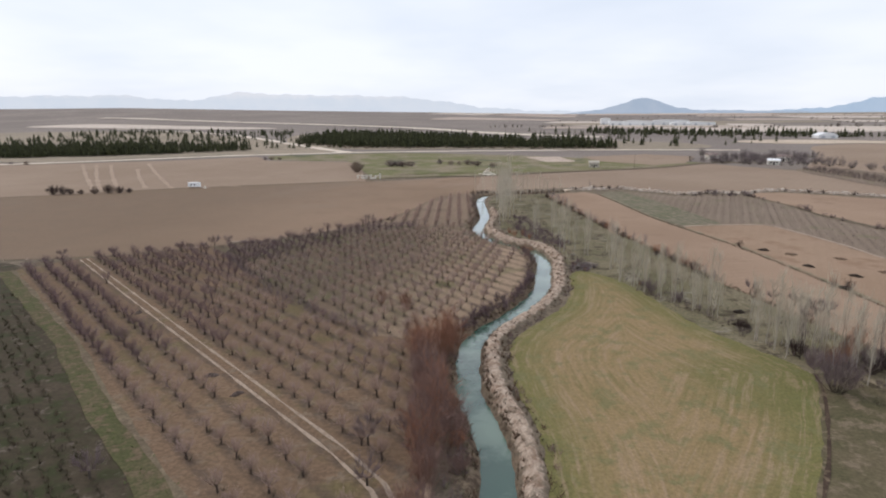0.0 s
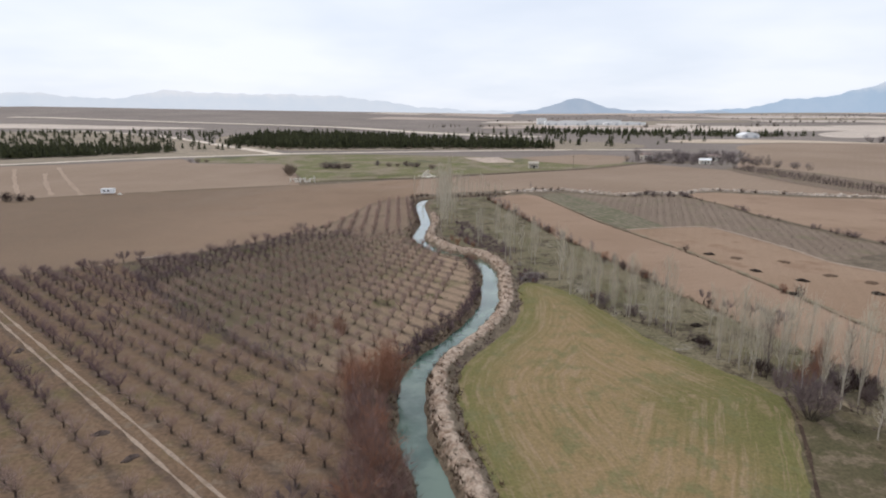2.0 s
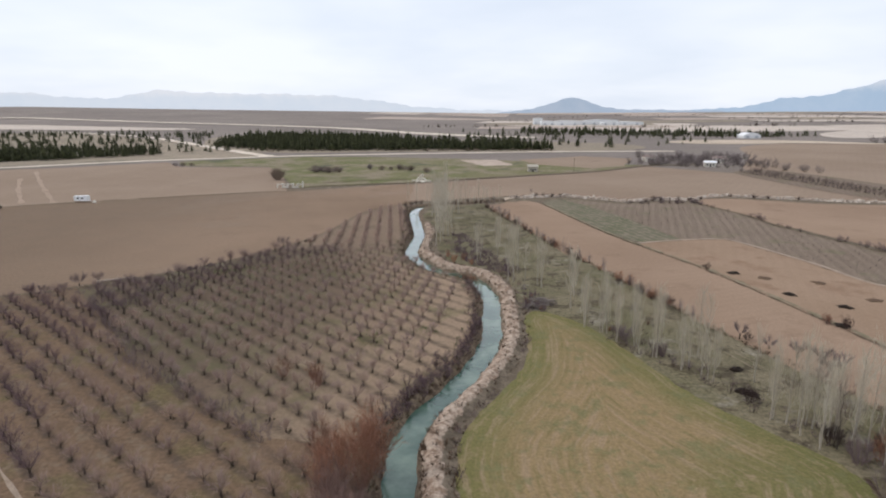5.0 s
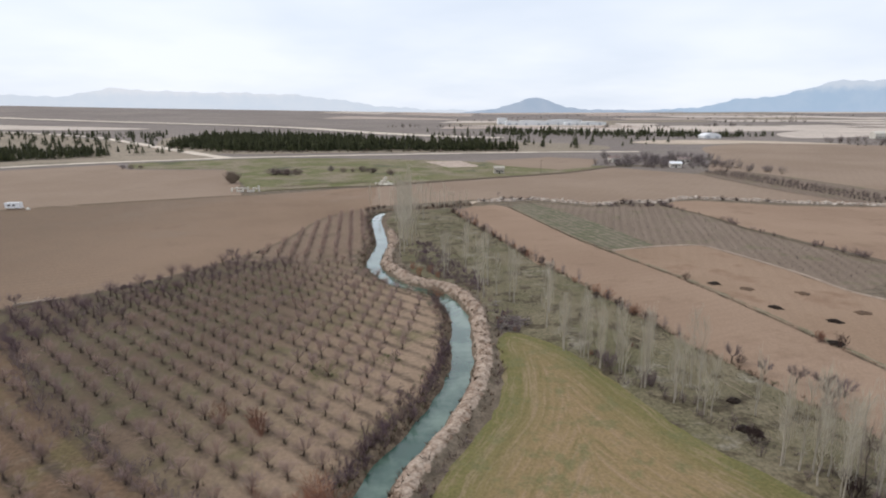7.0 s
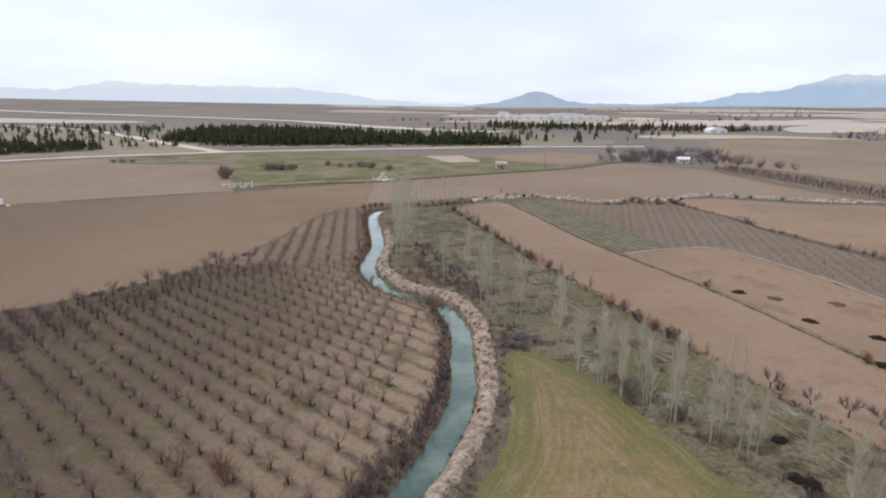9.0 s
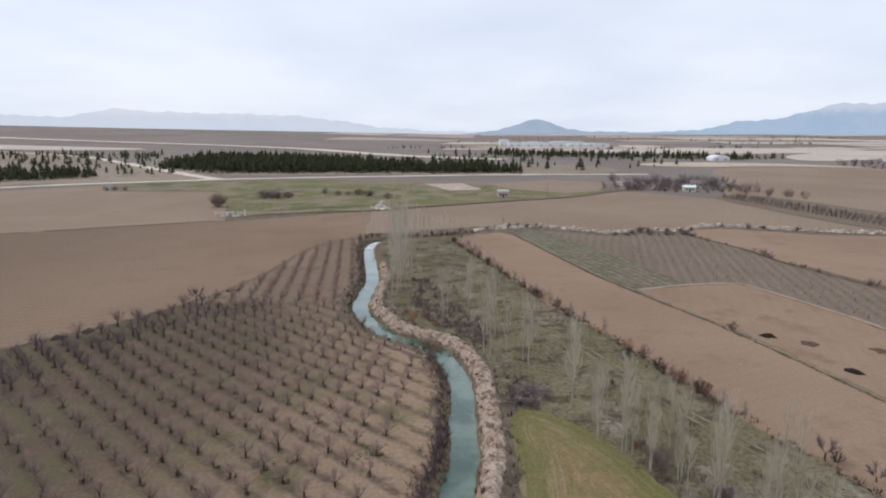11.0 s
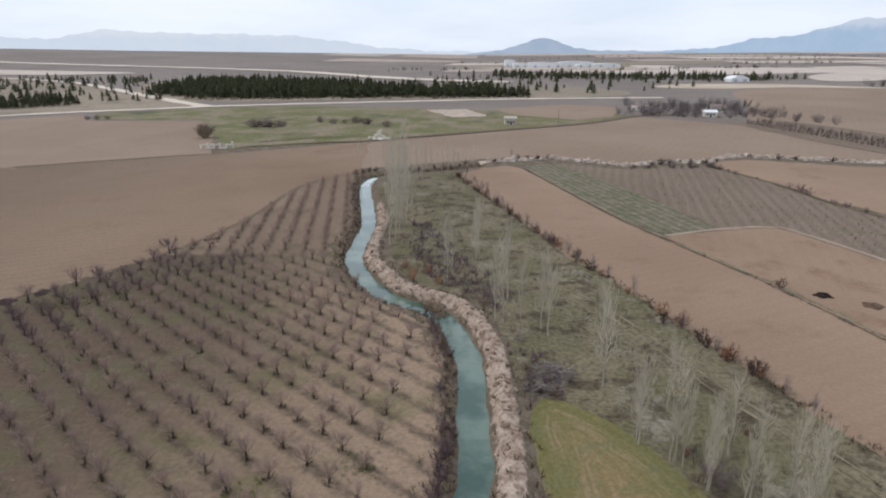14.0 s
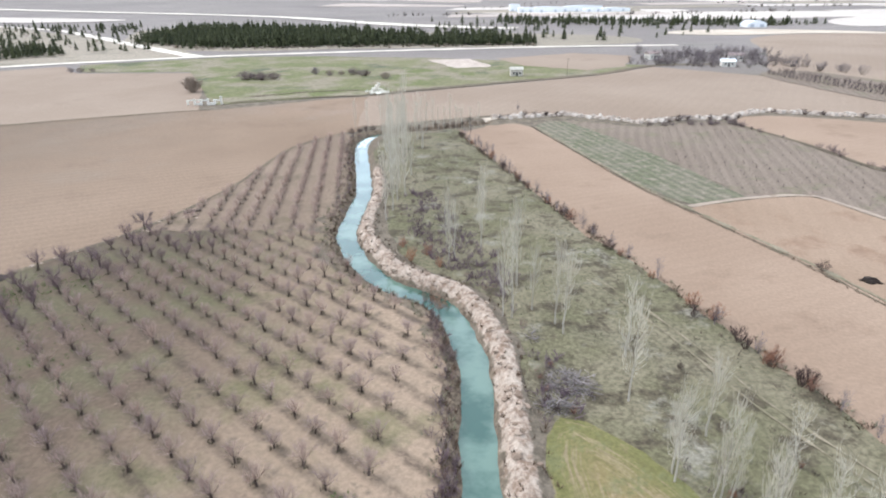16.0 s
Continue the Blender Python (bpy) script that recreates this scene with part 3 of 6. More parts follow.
def build_ground():
    gx = lines((-4900, -1000, 300), (-1000, -300, 50), (-300, -60, 12), (-60, -40, 2), (-40, 14, 0.75), (14, 40, 2), (40, 300, 12), (300, 1000, 50), (1000, 4900, 300))
    gy = lines((-4900, -1000, 300), (-1000, -160, 60), (-160, 20, 4), (20, 300, 0.75), (300, 600, 12), (600, 1200, 40), (1200, 2800, 80), (2800, 4900, 150))
    X, Y = np.meshgrid(gx, gy)
    x, y = X.ravel(), Y.ravel()
    z = height(x, y)
    w, h = len(gx), len(gy)
    idx = np.arange(w * h).reshape(h, w)
    faces = np.stack([idx[:-1, :-1], idx[:-1, 1:], idx[1:, 1:], idx[1:, :-1]], -1).reshape(-1, 4)
    me = mesh_of("ground", np.stack([x, y, z], 1).tolist(), faces.tolist(), M["ground"], True)
    d, s, _ = from_line(x, y, RIVER)
    near = (y > -170) & (y < 300)
    spoil = np.where(near & (s > 0), np.interp(d, [HALF, HALF + 0.5, HALF + 1.1, HALF + 2.9, HALF + 4.1], [0.2, 0.6, 0.8, 0.72, 0.05]) * ramp01(250, 225, y) * np.interp(y, [62, 92], [0.78, 1.0]), 0)
    rank = np.where(near, np.interp(d, [HALF - 0.5, HALF + 0.3, HALF + 3.0, HALF + 6.5], [0.6, 0.75, 0.55, 0.0]) * np.where(s < 0, 1.0, 0.75), 0)
    for nm, val in (("spoil", spoil), ("rank", rank)):
        me.attributes.new(nm, "FLOAT", "POINT").data.foreach_set("value", val.astype(np.float32))
    tagged(new("ground", me), "open scrubby plain of dull earth and dry grass", "ground", kind="structure")


build_ground()


def inside(poly, x, y):
    """Which points lie in a plan polygon."""
    p = np.asarray(poly, float)
    x, y = np.atleast_1d(x), np.atleast_1d(y)
    res = np.zeros(x.shape, bool)
    j = len(p) - 1
    for i in range(len(p)):
        c = (p[i, 1] > y) != (p[j, 1] > y)
        t = (p[j, 0] - p[i, 0]) * (y - p[i, 1]) / ((p[j, 1] - p[i, 1]) or 1e-9) + p[i, 0]
        res ^= c & (x < t)
        j = i
    return res


def spaced(pts, step, closed):
    p = np.asarray(pts, float)
    if closed:
        p = np.vstack([p, p[:1]])
    out = []
    for a, b in zip(p[:-1], p[1:]):
        k = max(1, int(round(np.hypot(*(b - a)) / step)))
        out += [a + (b - a) * i / k for i in range(k)]
    if not closed:
        out.append(p[-1])
    return np.array(out)


def field(name, poly, mat, label, step=6.0, lift=0.05, wobble=0.6, category="field", edge=None, round_off=True):
    """A sheet of ground cover that lies on the land within a plan polygon."""
    from mathutils.geometry import delaunay_2d_cdt
    b = curve_through(poly, 5, True) if round_off else np.array(poly, float)
    b = spaced(b, step, True)
    k = np.arange(len(b))
    b = b + wobble * np.stack([np.sin(k * 1.7) * np.sin(k * 0.37), np.sin(k * 2.3 + 1) * np.cos(k * 0.29)], 1)
    lo, hi = b.min(0), b.max(0)
    X, Y = np.meshgrid(np.arange(lo[0] + step / 2, hi[0], step), np.arange(lo[1] + step / 2, hi[1], step))
    x, y = X.ravel(), Y.ravel()
    keep = inside(b, x, y)
    x, y = x[keep], y[keep]
    near, _, _ = from_line(x, y, np.vstack([b, b[:1]]))
    keep = near > step * 0.4
    pts = [Vector(v) for v in b] + [Vector(v) for v in np.stack([x[keep], y[keep]], 1)]
    n = len(b)
    vs, _, fs, *_ = delaunay_2d_cdt(pts, [], [list(range(n))], 1, 1e-4)
    co = np.array([(v.x, v.y) for v in vs])
    z = height(co[:, 0], co[:, 1]) + lift
    me = mesh_of(name, np.column_stack([co, z]).tolist(), [list(f) for f in fs], mat, True)
    if edge is not None:
        d, _, share = from_line(co[:, 0], co[:, 1], edge)
        me.attributes.new("edge", "FLOAT", "POINT").data.foreach_set("value", d.astype(np.float32))
        me.attributes.new("along", "FLOAT", "POINT").data.foreach_set("value", (share * 330).astype(np.float32))
    return tagged(new(name, me), label, category, kind="structure")


def ribbon(name, pts, width, mat, label, lift=0.1, step=3.0, category="track", smooth=True, wob=0.1):
    """A strip of even width that lies on the land."""
    c = spaced(curve_through(pts, 6) if smooth else pts, step, False)
    t = np.gradient(c, axis=0)
    t /= np.hypot(t[:, 0], t[:, 1])[:, None]
    nrm = np.stack([t[:, 1], -t[:, 0]], 1)
    k = np.arange(len(c))
    wide = width / 2 * (1 + wob * np.sin(k * 1.3) + wob * np.sin(k * 0.61 + 2))
    rows = [c + nrm * (f * wide)[:, None] for f in (-1, -0.33, 0.33, 1)]
    verts, faces = [], []
    for i in range(len(c)):
        for r in rows:
            verts.append((r[i, 0], r[i, 1], up_at(r[i, 0], r[i, 1]) + lift))
    for i in range(len(c) - 1):
        for j in range(3):
            faces.append([i * 4 + j, i * 4 + j + 1, i * 4 + j + 5, i * 4 + j + 4])
    return tagged(new(name, mesh_of(name, verts, faces, mat, True)), label, category, kind="structure")


# ---- fields, tracks and water ----
ORCHARD = [(-132, 110.6), (-126, 125), (-107, 138), (-90, 151), (-75, 168.5), (-64, 188), (-45, 190), (-28, 188), (-21, 175), (-13, 166), (-8, 161), (-5.5, 150), (-5.5, 120), (-8, 112), (-13, 101),
           (-17, 90), (-16, 70), (-11, 50), (-9, 30), (-23, 24.6), (-33, 35.2), (-59, 55.1), (-79, 71.8)]
ORCHARD_UP = [(-64, 190), (-59, 203), (-55, 222), (-51.5, 258), (-40, 278), (-36, 272), (-34, 255), (-30, 232), (-28, 215), (-27.5, 192), (-45, 190)]
CROP = [(4, 12), (3.8, 30), (3.6, 43), (2.2, 55), (-0.9, 65.5), (-3.2, 77), (-2.6, 86.5), (1, 95), (5.8, 106), (7.6, 118), (7.6, 130), (11, 134.5), (18.5, 127.5), (24, 115), (29.5, 99.5),
        (35, 90.5), (40.4, 83), (41.6, 78), (39.8, 72), (34.4, 57.4), (30.1, 48), (22, 30), (14, 12)]

field("far_plough", [(-270, 232), (-200, 284), (-120, 320), (-98, 324), (-44, 350), (-34, 318), (-36, 284), (-41, 280), (-52.5, 259), (-55.5, 222), (-60, 203), (-64.5, 190), (-76, 170), (-91, 152.5), (-108, 139.5), (-127, 127),
                     (-150, 119), (-260, 90), (-420, 120), (-400, 200)], M["brown_left"], "broad bare ploughed field of reddish brown soil", 9, 0.04)
field("upper_plough", [(-268, 228), (-200, 278), (-122, 314), (-107, 322), (-118, 350), (-150, 434), (-228, 436), (-256, 470), (-316, 428), (-434, 380), (-520, 330), (-420, 215)],
      M["brown_up"], "bare pale brown ploughed field below the dirt road", 12, 0.02, round_off=False)
field("middle_plough", [(-37, 290), (-22, 296), (-8, 302), (11, 309), (40, 311), (64, 299), (80, 306), (97, 306), (113, 317), (155, 306), (196, 296), (170, 352), (158, 403), (113, 443), (74, 410), (17, 381), (-42, 352)],
      M["brown_up"], "bare beige field behind the spoil bank", 9, 0.05, round_off=False)
field("right_plough", [(98, 295), (112, 305), (135, 298), (155, 291), (240, 276), (330, 200), (260, 120), (150, 150), (125, 180), (111, 226), (106, 240), (104, 262)], M["brown_right"],
      "bare tan field beyond a hedge", 9, 0.05)
field("grey_plot", [(38, 298), (64, 287), (80, 294), (95, 291), (102, 262), (104, 238), (108, 222), (120, 182), (100, 165), (92, 163), (89, 180), (81.5, 203), (76.5, 211.5), (62, 209), (61, 221), (51, 263)],
      M["grey_plot"], "weedy grey plot with thin rows of young vines", 6, 0.06)
field("green_plot", [(26, 289), (33, 254), (41, 222), (49, 205), (61.5, 208.5), (60.5, 220), (50.5, 263), (37.5, 297)], M["green_plot"], "weedy green plot in thin rows", 5, 0.09)
field("orange_plough", [(48, 201), (61, 207), (76, 209.5), (80.5, 202), (88, 178), (91.5, 160), (100, 150), (118, 120), (128, 70), (83.8, 62), (77, 80), (70.2, 116), (68, 127.5), (63.7, 147), (57.6, 172)], M["orange"],
      "bare orange-brown field dotted with dark heaps", 6, 0.07)
field("brown_strip", [(-1, 284), (12, 292), (24, 288), (40.4, 221), (48, 199), (57.4, 172), (63.7, 147), (67.8, 127.5), (70.4, 116), (77.2, 80), (84, 50), (86, 20), (70, 20), (64, 58), (56.5, 88), (49.5, 108), (42.6, 127), (36.6, 146.7),
                      (33, 158), (28.6, 174), (22, 190), (16, 216)], M["brown_right"], "long bare tan field between hedge and track", 6, 0.062)
field("pasture", [(-24, 240), (-26, 262), (-22, 277), (-8, 281), (-1, 284), (16.6, 216), (22.6, 190), (29.6, 174), (34, 158), (37.6, 146.7), (43.6, 127), (50.6, 108), (57.6, 88), (65.2, 58), (71, 20), (20, 20), (29, 46), (33.5, 57),
                  (38.5, 72), (41, 78), (39, 82), (34, 90), (28.5, 99), (23, 114), (17.5, 126), (11, 133), (6.9, 137), (6.7, 150), (3.4, 162), (-4.6, 170), (-10.2, 176.5), (-14.4, 189), (-16.6, 205), (-18.8, 225)], M["strip"],
      "rough grey-green pasture under scattered poplars", 4, 0.05)
DIVIDE = [(-92, 139.5), (-58.4, 105), (-42, 93), (-27.5, 83.5), (-17, 81.5)]
FLOOR = ORCHARD[:8] + [(-20, 176), (-12, 168), (-7, 162.5), (-4.2, 156), (-3.0, 149), (-2.6, 133), (-2.8, 122), (-4.6, 112), (-9.6, 101), (-12.4, 92), (-13.6, 84)] + [(-13.4, 70), (-9.4, 50)] + ORCHARD[18:]
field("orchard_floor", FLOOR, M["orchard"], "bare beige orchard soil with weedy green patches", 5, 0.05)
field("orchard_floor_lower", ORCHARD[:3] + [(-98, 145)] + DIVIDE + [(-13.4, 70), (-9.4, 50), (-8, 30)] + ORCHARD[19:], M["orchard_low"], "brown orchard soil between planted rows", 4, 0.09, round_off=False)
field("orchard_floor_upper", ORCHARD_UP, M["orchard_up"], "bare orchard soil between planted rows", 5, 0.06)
field("weedy_field", [(-130, 112.6), (-77, 74.6), (-57, 58.6), (-33, 39.6), (-22, 29.6), (-6, 10.6), (-10, -20), (-60, -40), (-200, -10), (-260, 70), (-160, 112)], M["dark_green"], "dark weedy green field in tufted rows", 6, 0.015, 0.15)
field("cereal_field", CROP, M["crop"], "young cereal field, green and straw-coloured", 1.5, 0.075, 0.25, edge=curve_through(CROP, 5, True))
field("meadow", [(-228, 440), (-160, 438), (-112, 345), (-104, 334), (-44, 356), (17, 389), (74, 417), (112, 450), (60, 470), (-27, 500), (-100, 515), (-165, 514), (-250, 476)], M["meadow"], "grassy green meadow below the pines", 10, 0.12, round_off=False)
field("bare_patch", [(-22, 486), (-3, 444), (20, 450), (6, 490)], M["hazed_brown"], "patch of bare pale earth", 6, 0.2, 1.4, round_off=False)
field("bare_field", [(24, 490), (38, 452), (72, 430), (98, 446), (116, 500), (80, 520)], M["brown_up"], "bare pale field", 9, 0.18, 1.2, round_off=False)
field("east_plough", [(166, 408), (176, 356), (226, 334), (330, 300), (520, 330), (560, 520), (440, 640), (320, 668), (250, 620), (215, 520)], M["brown_up"], "wide bare brown field behind the farm", 14, 0.1)
field("pale_yard", [(200, 690), (250, 660), (330, 672), (420, 655), (340, 720), (240, 730)], M["pale"], "pale bare yard by a hangar", 12, 0.3)
field("scrub_slope", [(-640, 470), (-450, 402), (-360, 440), (-290, 480), (-200, 530), (-290, 630), (-480, 800), (-700, 960), (-1000, 900)], M["hazed_olive"], "scrubby slope with scattered young pines", 20, 0.15)
field("pine_floor", [(-310, 645), (-208, 560), (-84, 566), (64, 572), (150, 600), (130, 680), (-80, 760), (-200, 860), (-380, 860)], M["hazed_olive"], "scrubby ground under a pine plantation", 16, 0.15)
field("pale_flat", [(150, 1000), (420, 940), (700, 1050), (560, 1200), (220, 1180)], M["hazed_pale"], "pale bare flat far off", 30, 0.4)
field("pale_terrace", [(-1300, 1250), (-900, 1120), (-650, 1060), (-560, 1120), (-800, 1260), (-1250, 1420)], M["hazed_pale"], "pale terrace at the foot of the plateau", 40, 0.8)

field("factory_yard", [(70, 1230), (380, 1215), (420, 1400), (60, 1420)], M["hazed_pale"], "pale bare yard round the factory halls", 30, 0.6)
field("east_pale", [(430, 760), (620, 830), (900, 900), (1000, 1100), (700, 1060), (480, 900)], M["hazed_pale"], "pale stubble field beyond the settlement", 30, 0.4)


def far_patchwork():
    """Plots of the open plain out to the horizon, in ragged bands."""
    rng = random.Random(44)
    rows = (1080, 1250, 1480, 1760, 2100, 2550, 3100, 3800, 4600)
    # haze is put into the plot tones, so they lie pale
    tones = (("hazed_pale", "bare plot paled by haze on the far plain"), ("hazed_brown", "tan ploughed plot on the far plain"), ("hazed_dull", "dull brown plot on the far plain"), ("hazed_olive", "scrubby plot on the far plain"))
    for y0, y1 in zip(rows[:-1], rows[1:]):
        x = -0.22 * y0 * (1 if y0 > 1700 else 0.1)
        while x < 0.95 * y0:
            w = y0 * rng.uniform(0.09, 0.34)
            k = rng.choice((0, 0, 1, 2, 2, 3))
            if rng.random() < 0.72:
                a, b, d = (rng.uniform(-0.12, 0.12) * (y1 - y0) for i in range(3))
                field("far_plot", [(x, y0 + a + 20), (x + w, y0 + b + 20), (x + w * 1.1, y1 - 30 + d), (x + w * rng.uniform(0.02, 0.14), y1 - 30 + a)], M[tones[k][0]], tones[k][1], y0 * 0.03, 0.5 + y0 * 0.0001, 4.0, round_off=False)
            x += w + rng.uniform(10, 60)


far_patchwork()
for x0, y0, x1, y1 in ((-206, 279, -316, 405), (-221, 277, -297, 368), (-232, 269, -341, 394), (-241, 266, -359, 400), (-245, 266, -364, 391)):
    ribbon("plough_trace", [(x0, y0), ((x0 + x1) / 2 - 3, (y0 + y1) / 2 + 2), (x1, y1)], 2.2, M["trace"], "faint pale vehicle trace on ploughed soil", 0.16, 5, wob=0.25)
ribbon("plough_furrow", [(-268, 230), (-200, 281), (-121, 317), (-104, 323)], 1.3, M["weed_edge"], "dark furrow between two ploughed fields", 0.12, 4, wob=0.35)
ribbon("meadow_ditch", [(-100, 338), (-70, 349), (-44, 353)], 2.0, M["weed_edge"], "dark weedy ditch in the meadow", 0.3, 4)
ribbon("meadow_ditch", [(-96, 352), (-72, 364), (-48, 368)], 1.6, M["weed_edge"], "dark weedy ditch in the meadow", 0.3, 4)
field("grass_patch", [(23, 36), (29, 48), (33.4, 57.4), (38.6, 70), (42, 79.6), (46.6, 78), (49.8, 69), (46, 55), (40, 42), (32, 30)], M["green_grass"], "dark olive grass beside the cereal", 2, 0.056, 0.3)
ribbon("ditch_bank", [(8, 301), (24, 307.5), (40, 309.5), (52, 303), (64, 296), (82, 302), (97, 302), (113, 313.5), (135, 307), (156, 301), (200, 292), (260, 285)], 3.0, M["pale"], "pale dug bank of a ditch", 0.2, 2, "bank", wob=0.3)
ribbon("crop_verge", [(42.2, 79.5), (40.5, 72), (35.1, 57.4), (30.8, 48), (22.6, 30)], 0.45, M["verge"], "dark dead verge of the cereal field", 0.12, 1.5, wob=0.25)
field("east_orchard_floor", [(158, 407), (166, 352), (178, 314), (196, 290), (225, 300), (222, 334), (208, 380), (186, 420)], M["grey_plot"], "dark weedy floor of an orchard strip", 8, 0.2)
ribbon("corner_path", [(46, 84), (48.7, 79.4), (49.9, 75.7), (51.8, 70.1), (55, 62)], 0.9, M["faint_rut"], "faint path below the poplars", 0.14, 1.5)
ribbon("dirt_road", [(-620, 300), (-437, 384), (-364, 424), (-289, 473), (-230, 499), (-172, 522), (-67, 545), (65, 566), (170, 570)], 9, M["dirt_road"], "pale dirt road across the plain", 0.3, 8, "road")
ribbon("branch_road", [(-189, 517), (-240, 568), (-305, 638), (-400, 740), (-502, 842), (-659, 952), (-900, 1080)], 11, M["dirt_road"], "pale dirt road climbing to the plateau", 0.35, 9, "road")
ribbon("plateau_road", [(-1500, 1740), (-1282, 1690), (-674, 1436), (-335, 1196), (-88, 890), (60, 780)], 32, M["dirt_road"], "long pale road along the foot of the plateau", 0.9, 25, "road")
ribbon("farm_lane", [(-42, 356), (17, 386), (74, 414), (112, 446), (150, 452)], 5, M["weed_edge"], "dark weedy farm lane", 0.25, 5)
ribbon("field_track", [(25, 288), (40, 221.5), (47.2, 199), (56.6, 172), (62.8, 147), (67, 127.5), (69.3, 116), (76, 80), (83, 50)], 0.5, M["weed_edge"], "narrow weedy field boundary", 0.13, 1.2, wob=0.45)
ribbon("field_rut", [(26.2, 288), (41.2, 221.5), (48.3, 199.3), (57.7, 172.3), (63.9, 147.3), (68.1, 127.7), (70.4, 116.2), (77, 80), (84, 50)], 0.75, M["faint_rut"], "pale worn strip beside a field boundary", 0.13, 1.2, wob=0.45)
ribbon("field_path", [(48, 203), (61, 208), (76, 210.3), (81, 203), (88.6, 178), (92, 160), (101, 148)], 1.5, M["rut"], "pale trodden path between plots", 0.14, 2)
ribbon("orchard_margin", [(-150, 119), (-127, 126.4), (-107.5, 138.7), (-90.5, 151.7), (-75.5, 169.3), (-64, 189), (-59.5, 202.5), (-55.2, 222), (-52, 258), (-41, 279)], 0.8, M["weed_edge"], "weedy margin between orchard and plough", 0.12, 2.5, wob=0.4)
ribbon("orchard_side_track", [(-132.2, 110.6), (-78.3, 72.1), (-58.7, 55.7), (-33.6, 36.6), (-21.6, 25.9), (-7.6, 8.4)], 0.8, M["weed_edge"], "narrow trodden footpath beside the orchard", 0.13, 2.5, smooth=False, wob=0.35)
ribbon("grass_strip", [(x + 0.5, y + 0.7) for x, y in ((-134.2, 108.9), (-79.7, 70.2), (-60.2, 53.7), (-35.2, 34.7), (-23.2, 23.9), (-9.2, 6.4))], 3.6, M["strip_grass"], "green grass strip along the orchard", 0.11, 2.5, smooth=False, wob=0.07)
for side in (-0.85, 0.85):
    u = np.array((0.6, 0.8)) * side
    ribbon("wheel_track", [np.array(p) + u for p in ((-124, 124.5), (-67.5, 82.2), (-45.5, 65.9), (-31.5, 55.4), (-20.5, 47.2), (-14, 41.5), (-9, 34))], 0.42, M["rut"], "pale wheel rut of an orchard track", 0.14, 1.5, smooth=False, wob=0.3)
for side in (-0.75, 0.75):
    ribbon("pasture_path", [(x + side, y + side * 0.4) for x, y in ((20, 168), (23.5, 161), (26, 155), (29, 146.5), (31.6, 138), (34.1, 132.2), (36, 128.4), (38.5, 123), (42, 113), (45.5, 102), (49, 92))], 0.3, M["faint_rut"], "pale wheel rut through rough pasture", 0.12, 1.2, wob=0.4)
ribbon("plot_hedge_strip", [(95, 292), (103.1, 262), (105.4, 237), (108.5, 223), (120, 183), (140, 150)], 1.6, M["weed_edge"], "weedy boundary between plots", 0.16, 2)


def build_water():
    c = spaced(RIVER[6:], 1.5, False)
    t = np.gradient(c, axis=0)
    t /= np.hypot(t[:, 0], t[:, 1])[:, None]
    nrm = np.stack([t[:, 1], -t[:, 0]], 1)
    verts, faces = [], []
    for p, q in zip(c, nrm):
        for f in (-3.2, -1, 1, 3.2):
            verts.append((p[0] + q[0] * f, p[1] + q[1] * f, WATER))
    for i in range(len(c) - 1):
        for j in range(3):
            faces.append([i * 4 + j, i * 4 + j + 1, i * 4 + j + 5, i * 4 + j + 4])
    tagged(new("water", mesh_of("water", verts, faces, M["water"], True)), "turquoise river water with small ripples", "river", kind="structure")


build_water()


def rapids(pts, half, label, seed):
    """Broken white water on the river's surface: many small torn flecks along a line."""
    rng = random.Random(seed)
    c = spaced(curve_through(pts, 6), 0.35, False)
    verts, faces = [], []
    for x, y in c:
        for k in range(4):
            px, py, r, k0 = x + rng.uniform(-half, half), y + rng.uniform(-0.4, 0.4), rng.uniform(0.12, 0.42), len(verts)
            for i in range(6):
                a, q = 1.047 * i, r * rng.uniform(0.5, 1.2)
                verts.append((px + math.cos(a) * q, py + math.sin(a) * q * 1.7, WATER + 0.02 + 0.004 * (k + rng.random())))
            faces.append(list(range(k0, k0 + 6)))
    tagged(new("rapids", mesh_of("rapids", verts, faces, M["foam"], True)), label, "rapids", kind="structure")


rapids([(-31.4, 263), (-31.6, 268), (-30.9, 274), (-29, 279)], 1.3, "white broken water where the river enters over a low sill", 5)


# ---- mountains, far behind everything ----
def mountains(name, mat, label, profile, radius, step=0.3, seed=0, jag=6.0):
    az = np.array([p[0] for p in profile], float)
    top = np.array([p[1] for p in profile], float)
    a = np.arange(az[0], az[-1] + step / 2, step)
    h = np.interp(a, az, top)
    h = h + jag * np.sin(a * 2.1 + seed) * np.sin(a * 0.83 + 1.3 * seed) * np.minimum(1, h / 60) + 0.5 * jag * np.sin(a * 5.7 + 2 * seed) * np.minimum(1, h / 60)
    verts, faces = [], []
    for k, (f, back) in enumerate(((-0.35, -160), (0.25, -90), (0.7, -30), (1.0, 0), (0.3, 60))):
        for ai, hi in zip(a, h):
            r = radius + back
            wob = 12 * math.sin(ai * 3.1 + k) if 0 < k < 3 else 0
            verts.append((math.sin(radians(ai)) * (r + wob), math.cos(radians(ai)) * (r + wob), 30 + hi * f))
    n = len(a)
    for k in range(4):
        for i in range(n - 1):
            faces.append([k * n + i, k * n + i + 1, (k + 1) * n + i + 1, (k + 1) * n + i])
    tagged(new(name, mesh_of(name, verts, faces, mat, True)), label, "mountains", kind="structure")


